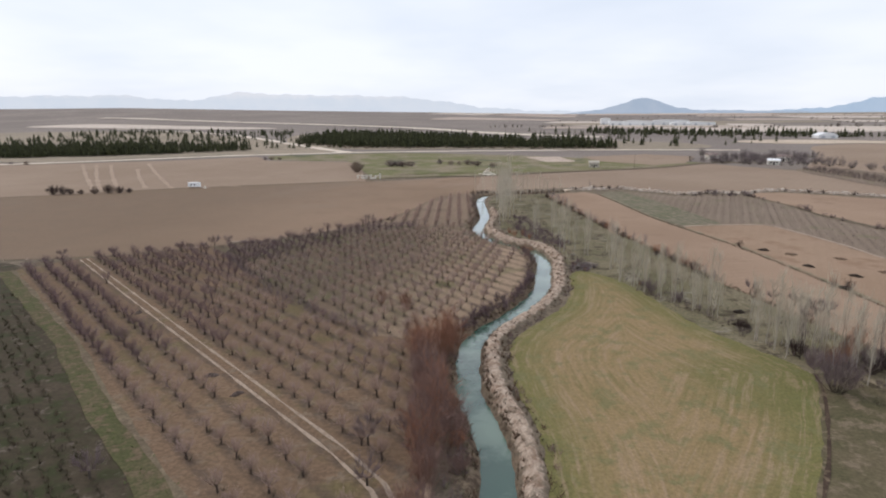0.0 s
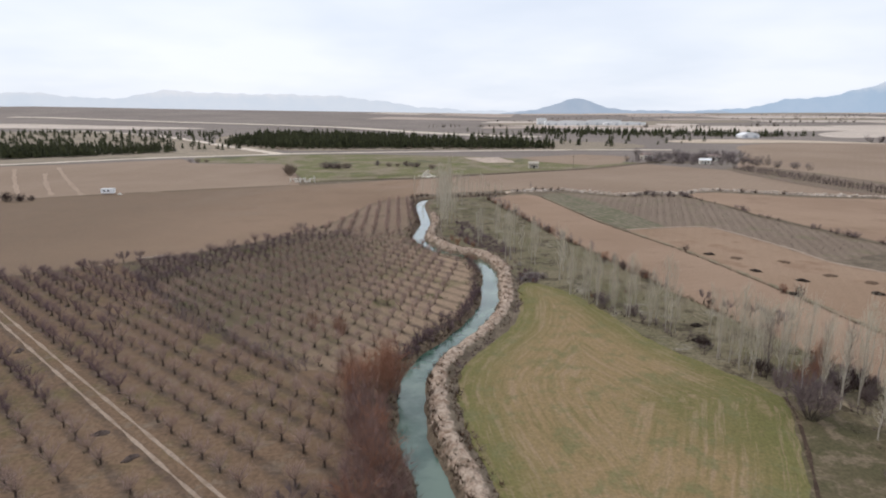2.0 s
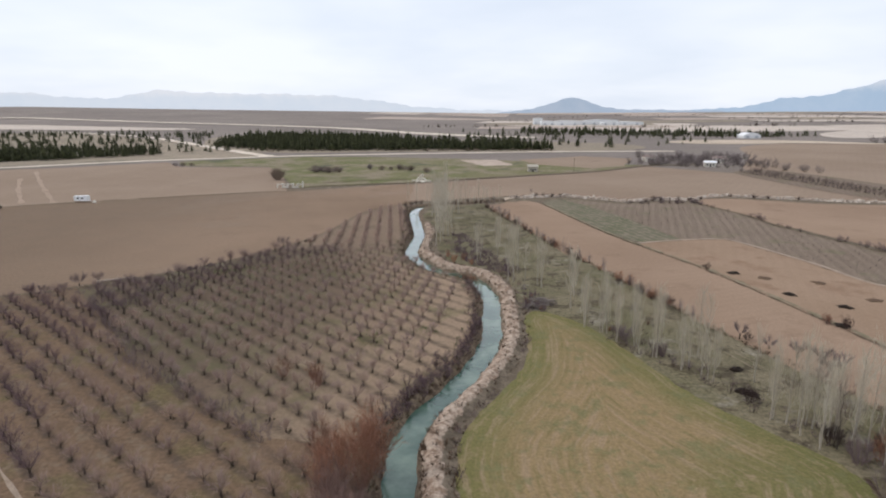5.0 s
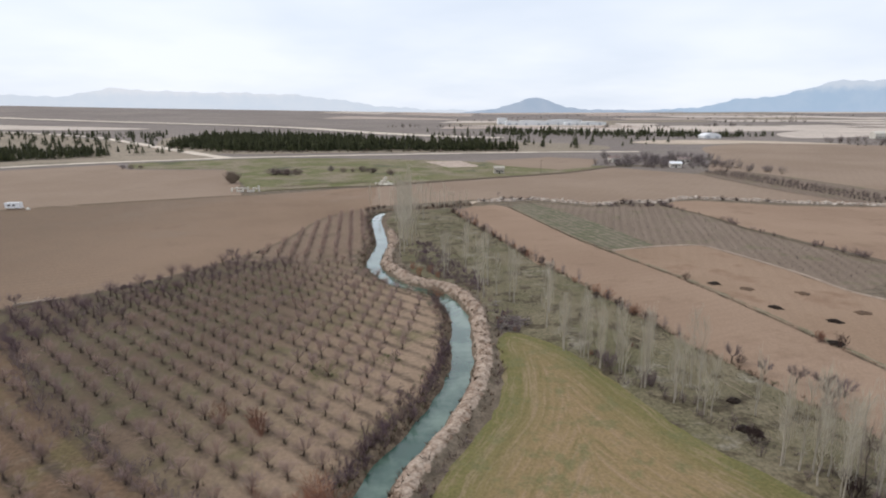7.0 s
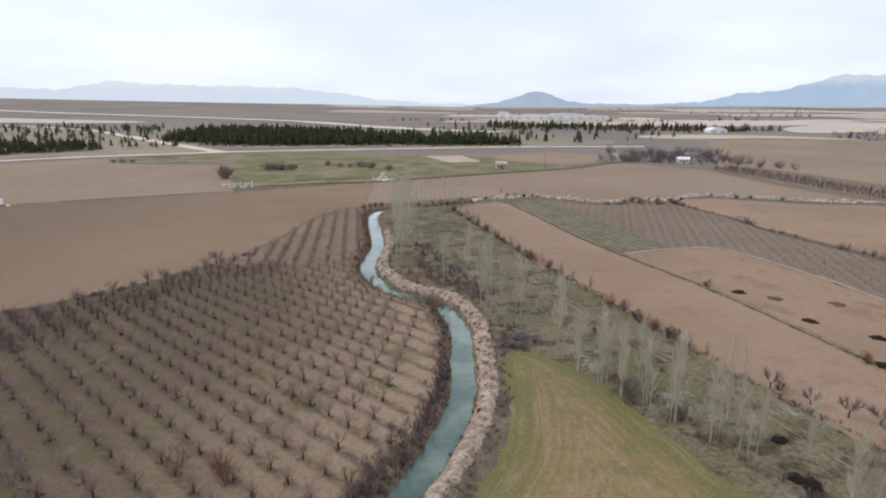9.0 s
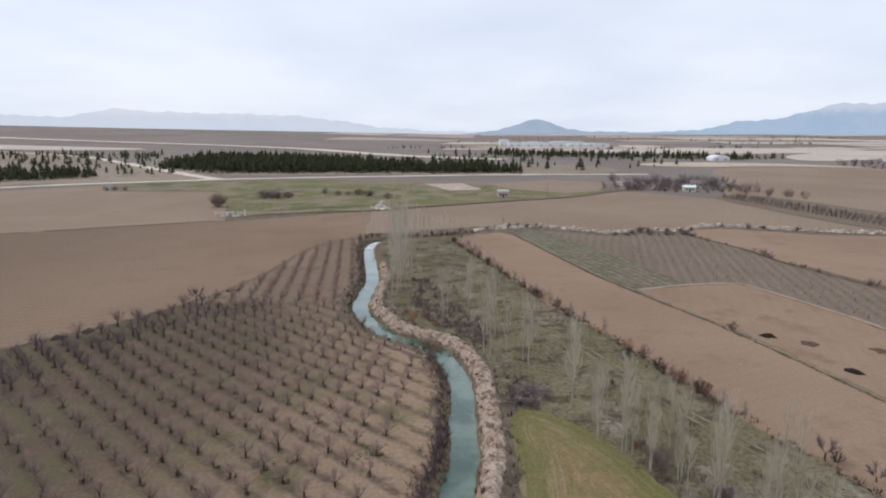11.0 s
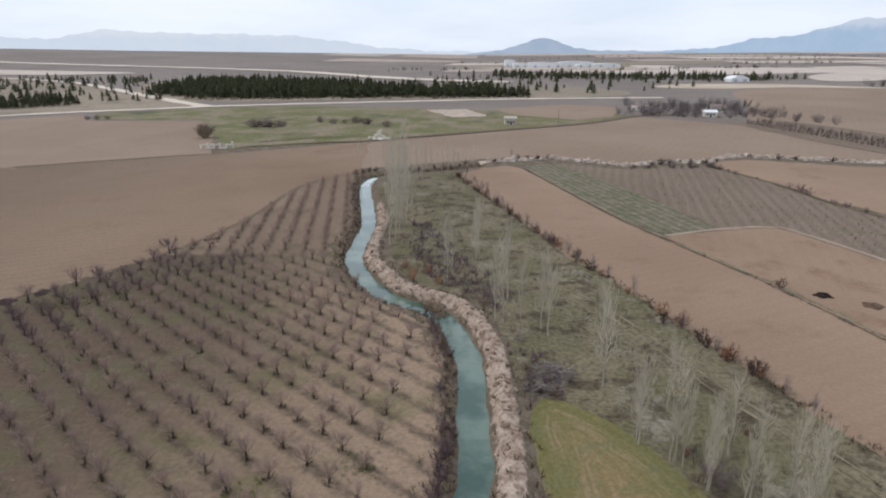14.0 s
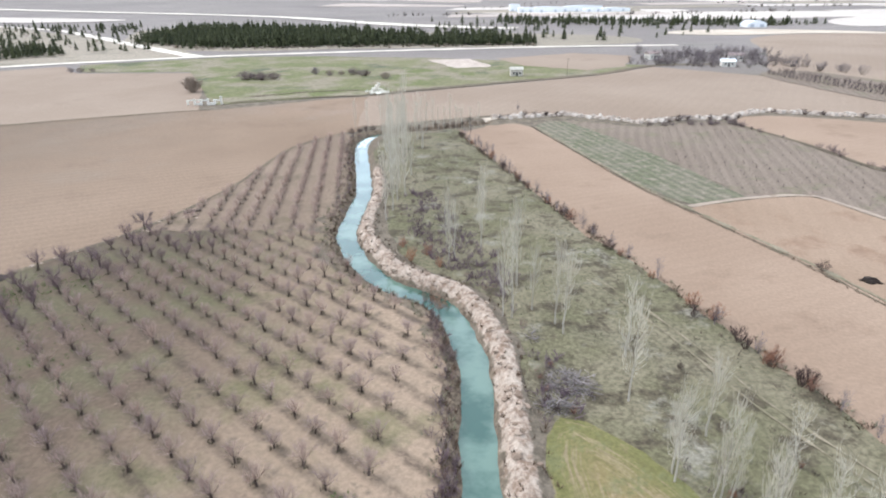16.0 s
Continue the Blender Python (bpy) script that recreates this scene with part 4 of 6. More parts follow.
mountains("backdrop_ridge", M["ridge"], "mountain range in pale blue haze under cloud", [(-75, 60), (-60, 110), (-50, 150), (-44, 165), (-39, 175), (-36, 150), (-33.5, 140), (-31.5, 178), (-29.4, 206), (-27.5, 196), (-24, 186), (-20, 185), (-15, 175), (-11, 140), (-7, 90), (-2, 60),
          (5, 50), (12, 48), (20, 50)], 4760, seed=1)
mountains("backdrop_hill", M["hill"], "lone conical hill in blue haze on the plain", [(0.5, 30), (2.5, 50), (4.3, 68), (5.6, 92), (6.8, 128), (7.6, 146), (8.5, 142), (9.4, 108), (10.6, 74), (12, 58), (16, 48), (21, 40)], 4600, 0.2, 3, 4.0)
mountains("backdrop_mountain", M["mountain"], "broad mountain in blue haze with snow near its top", [(10, 30), (16, 44), (21, 56), (23.1, 78), (24.9, 115), (28, 135), (30.5, 182), (32.4, 236), (33.2, 226), (34.4, 214), (36, 234), (38.5, 242), (44, 165), (50, 95), (60, 50)], 4680, 0.25, 2)


# ---- building blocks ----
class Geo:
    """Vertices and faces in plain lists."""

    def __init__(self):
        self.v, self.f = [], []

    def tube(self, a, b, ra, rb, sides=3):
        a, b = Vector(a), Vector(b)
        d = (b - a).normalized()
        u = d.orthogonal().normalized()
        w = d.cross(u)
        k = len(self.v)
        for p, r in ((a, ra), (b, rb)):
            for i in range(sides):
                t = 2 * math.pi * i / sides
                self.v.append(p + (u * math.cos(t) + w * math.sin(t)) * r)
        for i in range(sides):
            j = (i + 1) % sides
            self.f.append((k + i, k + j, k + sides + j, k + sides + i))

    def twig(self, a, b, r):
        """A thin shoot that runs out to a point."""
        a, b = Vector(a), Vector(b)
        d = (b - a).normalized()
        u = d.orthogonal().normalized() * r
        w = d.cross(u)
        k = len(self.v)
        self.v += [a + u, a - u * 0.5 + w * 0.87, a - u * 0.5 - w * 0.87, b]
        self.f += [(k, k + 1, k + 3), (k + 1, k + 2, k + 3), (k + 2, k, k + 3)]

    def path(self, pts, radii, sides=5):
        """One unbroken tube through several points."""
        k = len(self.v)
        pts = [Vector(p) for p in pts]
        for i, (p, r) in enumerate(zip(pts, radii)):
            d = (pts[min(i + 1, len(pts) - 1)] - pts[max(i - 1, 0)]).normalized()
            u = d.cross(Vector((0.3, 1, 0.1))).normalized()
            w = d.cross(u)
            for j in range(sides):
                t = 2 * math.pi * j / sides
                self.v.append(p + (u * math.cos(t) + w * math.sin(t)) * r)
        for i in range(len(pts) - 1):
            for j in range(sides):
                q = (j + 1) % sides
                self.f.append((k + i * sides + j, k + i * sides + q, k + (i + 1) * sides + q, k + (i + 1) * sides + j))

    def box(self, lo, hi):
        k = len(self.v)
        self.v += [Vector((x, y, z)) for z in (lo[2], hi[2]) for y in (lo[1], hi[1]) for x in (lo[0], hi[0])]
        self.f += [tuple(k + i for i in q) for q in ((0, 2, 3, 1), (4, 5, 7, 6), (0, 1, 5, 4), (2, 6, 7, 3), (0, 4, 6, 2), (1, 3, 7, 5))]

    def lump(self, at, size, rng, rings=3, seg=7, rough=0.25):
        """A low uneven heap or clod that sits on the ground."""
        k = len(self.v)
        for r in range(rings):
            t = r / rings * math.pi / 2
            for s in range(seg):
                q = 2 * math.pi * s / seg
                j = 1 + rng.uniform(-rough, rough)
                self.v.append(Vector((at[0] + math.cos(q) * math.cos(t) * size[0] * j, at[1] + math.sin(q) * math.cos(t) * size[1] * j, at[2] + math.sin(t) * size[2] * j - (0.12 * size[2] if r == 0 else 0))))
        self.v.append(Vector((at[0], at[1], at[2] + size[2] * (1 + rng.uniform(-rough, rough)))))
        for r in range(rings - 1):
            for s in range(seg):
                s2 = (s + 1) % seg
                self.f.append((k + r * seg + s, k + r * seg + s2, k + (r + 1) * seg + s2, k + (r + 1) * seg + s))
        for s in range(seg):
            self.f.append((k + (rings - 1) * seg + s, k + (rings - 1) * seg + (s + 1) % seg, k + rings * seg))

    def mesh(self, name, mat, smooth=False):
        return mesh_of(name, self.v, self.f, mat, smooth)

    def arrays(self):
        return np.array([tuple(v) for v in self.v]), self.f


def part(name, geo, mat, parent, label="", smooth=False):
    ob = new(name, geo.mesh(name, mat, smooth))
    ob.parent = parent
    return tagged(ob, label)


def bend(d, rng, amount, up=0.0):
    d = Vector(d) + Vector((rng.uniform(-1, 1), rng.uniform(-1, 1), rng.uniform(-1, 1))) * amount + Vector((0, 0, up))
    return d.normalized()


def fruit_tree_geo(seed, twigs=7, reach=1.0, thick=1.0):
    """A pruned, bare, vase-shaped fruit tree about three metres high: a dark trunk and a haze of fine shoots."""
    rng = random.Random(seed)
    wood, crown = Geo(), Geo()
    top = Vector((rng.uniform(-0.1, 0.1), rng.uniform(-0.1, 0.1), rng.uniform(0.6, 0.85)))
    wood.path([(0, 0, -0.1), top * 0.5, top], [0.115, 0.095, 0.085], 5)
    n = rng.choice((4, 5, 5))
    a0 = rng.uniform(0, 6.28)
    for i in range(n):
        a = a0 + 6.283 * i / n + rng.uniform(-0.35, 0.35)
        d = Vector((math.cos(a), math.sin(a), rng.uniform(0.55, 0.95))).normalized()
        p = top.copy()
        r = 0.027
        for seg in range(2):
            q = p + d * rng.uniform(0.45, 0.65) * reach
            crown.tube(p, q, r * max(1, thick * 0.6), r * 0.66 * max(1, thick * 0.6), 4)
            r *= 0.66
            for b in range(4):
                e = bend(d, rng, 0.75, 0.3)
                s = p.lerp(q, rng.uniform(0.35, 1))
                tip = s + e * rng.uniform(0.4, 0.7) * reach
                crown.tube(s, tip, 0.011 * thick, 0.008 * thick)
                for k in range(twigs):
                    s2 = s.lerp(tip, rng.uniform(0.2, 1))
                    crown.twig(s2, s2 + bend(e, rng, 0.7, 0.5) * rng.uniform(0.4, 1.0) * reach, 0.0125 * thick)
            p, d = q, bend(d, rng, 0.2, 0.25)
        for k in range(twigs):
            crown.twig(p, p + bend(d, rng, 0.6, 0.5) * rng.uniform(0.5, 1.0) * reach, 0.0135 * thick)
    return wood, crown


def orchard_tree_geo(seed, shoots=4, thick=1.0):
    """A pruned orchard tree about two and a half metres high: a short dark trunk, six to eight limbs in a vase, and a round haze of fine shoots."""
    rng = random.Random(seed)
    wood, crown = Geo(), Geo()
    top = Vector((rng.uniform(-0.1, 0.1), rng.uniform(-0.1, 0.1), rng.uniform(0.5, 0.75)))
    wood.path([(0, 0, -0.1), top * 0.5, top], [0.14, 0.12, 0.11], 5)
    n = rng.choice((6, 7, 7, 8))
    a0 = rng.uniform(0, 6.28)
    for i in range(n):
        a = a0 + 6.283 * i / n + rng.uniform(-0.3, 0.3)
        flat = rng.uniform(0.5, 1.0) if i % 3 else rng.uniform(0.1, 0.4)
        d = Vector((math.cos(a) * flat, math.sin(a) * flat, 0.85)).normalized()
        p, r = top.copy(), 0.03
        for seg in range(2):
            q = p + d * rng.uniform(0.5, 0.75)
            wood.tube(p, q, r, r * 0.6, 3)
            r *= 0.6
            for b in range(4):
                s = p.lerp(q, rng.uniform(0.3, 1))
                e = bend(d, rng, 0.7, 0.15)
                tip = s + e * rng.uniform(0.6, 1.05)
                crown.twig(s, tip, 0.012 * thick)
                for k in range(shoots):
                    s2 = s.lerp(tip, rng.uniform(0.15, 0.9))
                    crown.twig(s2, s2 + bend(e, rng, 0.75, 0.25) * rng.uniform(0.45, 1.0), 0.0088 * thick)
            p, d = q, bend(d, rng, 0.2, 0.15)
        for k in range(shoots):
            crown.twig(p, p + bend(d, rng, 0.6, 0.3) * rng.uniform(0.5, 1.0), 0.010 * thick)
    return wood, crown


def poplar_geo(seed, high):
    """A bare plantation poplar: a straight stem, clear below, and steep branches that rise into an even column of fine upright shoots."""
    rng = random.Random(seed)
    wood, crown = Geo(), Geo()
    steps = 7
    spine = [Vector((0, 0, -0.1))] + [Vector((rng.uniform(-0.14, 0.14), rng.uniform(-0.14, 0.14), high * (i + 1) / steps)) for i in range(steps)]
    wood.path(spine, [0.12 * 0.78 ** i for i in range(steps + 1)], 6)
    for i in range(int(high * 5.2)):
        f = rng.uniform(0.2, 0.93)
        k = min(int(f * steps), steps - 1)
        s = spine[k].lerp(spine[k + 1], f * steps - k)
        a = rng.uniform(0, 6.283)
        wide = rng.uniform(0.35, 1.25) * (1 if f < 0.8 else 0.7)
        mid = s + Vector((math.cos(a) * wide, math.sin(a) * wide, wide * rng.uniform(0.9, 1.5)))
        tip = mid + bend((math.cos(a) * 0.12, math.sin(a) * 0.12, 1), rng, 0.12) * rng.uniform(0.7, 1.5)
        crown.tube(s, mid, 0.015, 0.010)
        crown.twig(mid, tip, 0.012)
        for t in range(7):
            s2 = s.lerp(mid, rng.uniform(0.35, 1)) if t % 3 == 0 else mid.lerp(tip, rng.uniform(0, 0.9))
            crown.twig(s2, s2 + bend((0, 0, 1), rng, 0.38) * rng.uniform(0.5, 1.25), 0.0078)
    return wood, crown


def shrub_geo(seed, high, wide, stems=14, twigs=5, thick=1.0):
    """A bare, many-stemmed bush: stems spread low, then rise into a round head of fine shoots."""
    rng = random.Random(seed)
    wood, crown = Geo(), Geo()
    for i in range(stems):
        a, f = rng.uniform(0, 6.283), rng.uniform(0, 1) ** 0.5
        c, q = math.cos(a), math.sin(a)
        top = high * rng.uniform(0.62, 0.85) * math.sqrt(max(0.2, 1 - 0.75 * f * f))
        base = Vector((c * 0.1 * wide * f, q * 0.1 * wide * f, -0.08))
        m = Vector((c * 0.3 * wide * f + rng.uniform(-0.1, 0.1) * wide, q * 0.3 * wide * f + rng.uniform(-0.1, 0.1) * wide, top * 0.5))
        tip = Vector((c * 0.42 * wide * f + rng.uniform(-0.08, 0.08) * wide, q * 0.42 * wide * f + rng.uniform(-0.08, 0.08) * wide, top))
        wood.path([base, m, tip], [0.035 * thick, 0.024 * thick, 0.01 * thick], 3)
        d = (tip - m).normalized()
        for k in range(twigs):
            s = m.lerp(tip, rng.uniform(0, 1)) if k % 3 else base.lerp(m, rng.uniform(0.5, 1))
            e = bend(d, rng, 0.8, 0.1)
            t = s + e * high * rng.uniform(0.12, 0.25)
            crown.twig(s, t, 0.02 * thick)
            for j in range(4):
                s3 = s.lerp(t, rng.uniform(0.2, 0.9))
                crown.twig(s3, s3 + bend(e, rng, 0.7, 0.15) * high * rng.uniform(0.1, 0.2), 0.014 * thick)
    return wood, crown


def conifer_geo(seed, high):
    """A young pine: tiers of drooping needle sprays round a thin stem."""
    rng = random.Random(seed)
    wood, crown = Geo(), Geo()
    wood.tube((0, 0, -0.2), (0, 0, high * 0.9), 0.14, 0.03, 4)
    tiers = 5
    for t in range(tiers):
        f = t / (tiers - 1)
        z = high * (0.14 + 0.72 * f)
        r = high * 0.33 * (1 - f) ** 0.7 + 0.16
        n = 5
        for i in range(n):
            a = 6.283 * (i + rng.uniform(-0.3, 0.3)) / n + t
            rr = r * rng.uniform(0.7, 1.15)
            k = len(crown.v)
            w = 0.66
            crown.v += [Vector((0, 0, z + high * 0.17)), Vector((math.cos(a - w) * rr * 0.7, math.sin(a - w) * rr * 0.7, z + rng.uniform(-0.05, 0.1))),
                        Vector((math.cos(a) * rr, math.sin(a) * rr, z - high * 0.05)), Vector((math.cos(a + w) * rr * 0.7, math.sin(a + w) * rr * 0.7, z + rng.uniform(-0.05, 0.1)))]
            crown.f += [(k, k + 1, k + 2), (k, k + 2, k + 3)]
    return wood, crown


def plant(name, geos, bark, leaf, label, category, group="", crown_name="crown"):
    """A tree or bush as an Empty with its trunk and its crown."""
    ob = tagged(new(name), label, category, group)
    part("trunk", geos[0], bark, ob)
    part(crown_name, geos[1], leaf, ob)
    return ob


def put_at(x, y, turn, size=1.0, lean=0.0, tall=1.0):
    return pose(x, y, up_at(x, y), lean, lean * 0.5, turn) @ Matrix.Diagonal((size, size, size * tall, 1))


def plant_many(kinds, spots, rng, size=(0.85, 1.15), lean=2.0):
    """Copies of the given plants at plan spots; the models themselves take the first spots."""
    for i, (x, y) in enumerate(spots):
        k = kinds[i % len(kinds)]
        m = put_at(x, y, rng.uniform(0, 360), rng.uniform(*size), rng.uniform(-lean, lean), rng.uniform(0.92, 1.1))
        if i < len(kinds):
            k.matrix_basis = m
        else:
            loc, rot, sc = m.decompose()
            c = copy_thing(k, Matrix.LocRotScale(loc, rot, None))
            c.matrix_basis = m


def mass(name, geos, spots, mats, rng, label, category, size=(0.85, 1.15), sink=0.0):
    """Past counting: all plants of a wood or of the far rows in one mesh."""
    arr = [[g.arrays() for g in pair] for pair in geos]
    verts, faces, slots, n = [], [], [], 0
    for i, (x, y) in enumerate(spots):
        s, a = rng.uniform(*size), rng.uniform(0, 6.283)
        c, d = math.cos(a) * s, math.sin(a) * s
        z = up_at(x, y) - sink
        for slot, (v, f) in enumerate(arr[i % len(arr)]):
            if not len(v):
                continue
            verts.append(np.column_stack([v[:, 0] * c - v[:, 1] * d + x, v[:, 0] * d + v[:, 1] * c + y, v[:, 2] * s + z]))
            faces += [tuple(q + n for q in t) for t in f]
            slots += [slot] * len(f)
            n += len(v)
    me = bpy.data.meshes.new(name)
    me.from_pydata(np.vstack(verts).tolist(), [], faces)
    for m in mats:
        me.materials.append(m)
    me.polygons.foreach_set("material_index", slots)
    me.update()
    return tagged(new(name, me), label, category, kind="stuff")


def tufts(name, spots, mat, rng, label, size):
    """Grass clumps of a few blades each."""
    g = Geo()
    for x, y in spots:
        z, s = up_at(x, y), rng.uniform(*size)
        for i in range(7):
            a = rng.uniform(0, 6.283)
            r, w, k = s * rng.uniform(0.3, 0.9), 0.09 * s, len(g.v)
            bx, by = x + math.cos(a) * s * 0.15, y + math.sin(a) * s * 0.15
            g.v += [Vector((bx - math.sin(a) * w, by + math.cos(a) * w, z)), Vector((bx + math.sin(a) * w, by - math.cos(a) * w, z)), Vector((bx + math.cos(a) * r, by + math.sin(a) * r, z + s * rng.uniform(0.4, 0.9)))]
            g.f.append((k, k + 1, k + 2))
    return tagged(new(name, g.mesh(name, mat)), label, "grass", kind="stuff")


def random_in(poly, n, rng):
    p = np.array(poly, float)
    lo, hi = p.min(0), p.max(0)
    out = []
    while len(out) < n:
        x, y = rng.uniform(lo[0], hi[0]), rng.uniform(lo[1], hi[1])
        if inside(p, x, y)[0]:
            out.append((x, y))
    return out


# ---- the orchard ----
def lattice(origin, a, b, poly, margin, rng, jitter=0.25, miss=0.04):
    out = []
    o, a, b = np.array(origin), np.array(a), np.array(b)
    poly = np.array(poly, float)
    ring = np.vstack([poly, poly[:1]])
    ij = [(i, j) for i in range(-60, 61) for j in range(-60, 61)]
    p = np.array([o + a * i + b * j for i, j in ij])
    ok = inside(poly, p[:, 0], p[:, 1])
    p = p[ok]
    d, _, _ = from_line(p[:, 0], p[:, 1], ring)
    for q in p[d > margin]:
        if rng.random() > miss:
            out.append((q[0] + rng.uniform(-jitter, jitter), q[1] + rng.uniform(-jitter, jitter)))
    return out


def build_orchard():
    rng = random.Random(5)
    upper = [(-93, 139), (-58.4, 104.5), (-42, 92.5), (-27.5, 83), (-16, 81.5)] + ORCHARD[13:14] + ORCHARD[12:13] + ORCHARD[11:12] + ORCHARD[10:3:-1]
    lower = [p for p in ORCHARD[:3]] + [(-92, 140), (-58.4, 105.5), (-42, 93.5), (-27.5, 84), (-17, 82), (-15, 70), (-11, 50), (-9, 30)] + ORCHARD[19:]
    spots = lattice((-16.3, 122.3), (3.05, -2.7), (3.4, 2.1), upper, 1.2, rng)
    low = lattice((-30.2, 52.9), (3.28, -2.45), (2.2, 3.4), lower, 1.2, rng)
    row = spaced([(-88, 136), (-58.4, 105), (-42, 93), (-27.5, 83.5)], 0.45, False)
    row = [(p[0] + rng.gauss(0, 0.9), p[1] + rng.gauss(0, 0.9)) for p in row] + random_in([(-95, 141), (-76, 128), (-60, 138), (-82, 156)], 120, rng)
    mass("pruned_brush", [shrub_geo(70 + k, 2.4, 2.8, 5, 3, 1.1) for k in range(4)], row, (M["twig_mauve"], M["twig_mauve"]), rng, "dense mauve row of unpruned shoots between the orchard blocks", "brush", (0.4, 0.9))
    track = np.array([(-124, 124.5), (-67.5, 82.2), (-45.5, 65.9), (-31.5, 55.4), (-20.5, 47.2), (-14, 41.5), (-9, 34)])
    spots += [p for p in low if from_line(p[0], p[1], track)[0][0] > 1.5]
    young = lattice((-38.9, 196), (-0.55, 3.4), (4.1, 0.6), ORCHARD_UP, 1.2, rng, 0.3)
    mass("young_fruit_trees", [orchard_tree_geo(80 + s, 2, 1.4) for s in range(5)], young, (M["bark_fruit"], M["twig_fruit"]), rng, "rows of small bare young fruit trees", "fruit trees", (0.8, 1.1))
    close = sorted(spots, key=lambda p: (p[0] + 22) ** 2 + (p[1] - 118) ** 2)
    kinds = [plant("fruit_tree", orchard_tree_geo(40 + s, 5), M["bark_fruit"], M["twig_fruit"], "bare pruned fruit tree with open crown in orchard row", "fruit tree", "fruit trees in the orchard") for s in range(7)]
    plant_many(kinds, close[:300], rng, (0.8, 1.15), 4)
    # dark tufts at each trunk: weeds, and a stand-in for the tree's shade
    tufts("trunk_weeds", [(x + rng.uniform(-0.5, 0.5), y + rng.uniform(-0.5, 0.5)) for x, y in spots + young for k in range(4)], M["row_weed"], rng, "dark weeds, prunings and drawn-in shade under the fruit trees", (0.3, 0.7))
    geos = [orchard_tree_geo(60 + s, 3, 1.25) for s in range(6)]
    rest = [(x, y, x + 9 * math.sin(0.13 * y) < -52) for x, y in close[300:]]
    mass("fruit_tree_rows", geos, [(x, y) for x, y, dusk in rest if not dusk], (M["bark_fruit"], M["twig_fruit"]), rng, "rows of bare pruned fruit trees filling the orchard", "fruit trees", (0.85, 1.2))
    mass("dusky_tree_rows", geos, [(x, y) for x, y, dusk in rest if dusk], (M["bark_fruit"], M["twig_dusk"]), rng, "rows of mauve bare fruit trees with crowns that meet", "fruit trees", (1.0, 1.35))


build_orchard()


# ---- poplars of the pasture ----
def build_poplars():
    rng = random.Random(8)
    row = [(x + rng.uniform(-1.0, 1.0), y + rng.uniform(-1.1, 1.1)) for x, y in ((19.6, 126.4), (21.3, 123.2), (24.2, 119.4), (26.4, 115.8), (28.6, 111.6), (31.6, 108.2), (33.6, 103.4), (38.4, 91.6), (41.2, 90.2), (44, 88.8)) for k in range(3)]
    inner = [(24, 132), (27.5, 124), (31, 118.4), (36, 111), (35.2, 112.4), (40.5, 103.5), (46, 97)]
    grove = [(45.5, 82), (47, 79.5), (49, 82.5), (51, 78), (47.8, 76.5), (53.5, 83), (55, 79), (52.5, 75), (56, 74), (50.5, 70), (54.5, 69), (48, 69), (57.5, 69), (52, 65), (56, 63), (47.5, 58), (51, 54), (55, 57), (58, 60), (46, 52), (53, 49), (57, 51), (48.5, 45), (54, 43), (44, 46)]
    grove += [(39.6, 88.4), (41, 86.6), (42.8, 88.2), (43.6, 84.8), (40.4, 90.6), (44.8, 86.6), (46.4, 88.8), (38.2, 93), (50, 85.4), (52.6, 80.4), (54.2, 77), (51.4, 73), (56.8, 77.4), (58.6, 73.4), (55.4, 71.2), (53, 70.6), (59, 79), (57.2, 82), (49.2, 79), (60, 66), (44, 90.4), (47.8, 91), (49.6, 89), (40.2, 85.2), (45.6, 85), (53.8, 86), (56, 84.6), (51, 91), (60.5, 76), (61.5, 71), (58.4, 86), (62, 82), (54.6, 74.4), (57.6, 65.6)]
    mid = [(-2.5, 174), (-1.6, 176), (5.2, 156), (6.4, 155.6), (12.2, 154), (12.9, 151.5), (19.6, 146), (17.7, 137.5), (8, 166), (3, 181), (-3, 190), (4, 199), (9.5, 158)]
    back = [(-15.6, 195), (-15, 201), (-14.6, 208), (-13.2, 212), (-16.5, 216), (-15.5, 222), (-17.5, 229), (-19, 236), (-16, 238), (-20, 243), (-15.8, 246), (-22.4, 252), (-19, 256), (-22.6, 262), (-18, 266), (-14.3, 270), (-12, 258), (-13, 228), (-17, 250), (-20.5, 270)]
    ditch = [(-20, 280), (-16, 283), (-12, 284), (-8, 284.5), (-4, 288), (0, 292), (3, 295), (-24, 286), (-28, 288), (-10, 286), (-2, 290), (-6, 287), (6, 298), (-33, 289), (-37, 287)]
    tall = [plant("poplar", poplar_geo(90 + s, 10.5 + s * 0.8), M["bark_poplar"], M["twig_poplar"], "tall bare columnar poplar with pale grey stem", "poplar", "poplars in the pasture") for s in range(5)]
    for k, (spots, size) in enumerate(((row + inner, (0.58, 1.0)), (mid, (0.8, 1.1)), (grove, (0.72, 1.0)), (back, (1.15, 1.5)), (ditch, (0.6, 1.0)))):
        plant_many([copy_thing(t, pose(0, 0, 0)) for t in tall] if k else tall, spots, rng, size, 1.2)
    dark = [plant("dark_poplar", poplar_geo(97 + s, 10.0 + s), M["trunk_dark"], M["twig_mauve"], "tall leafless tree with dark bark among pale poplars", "tree", "dark trees in the grove") for s in range(2)]
    plant_many(dark, [(42.3, 85.4), (55.5, 79), (52.5, 83.6), (51.7, 88.3)], rng, (0.75, 1.0), 2)


build_poplars()


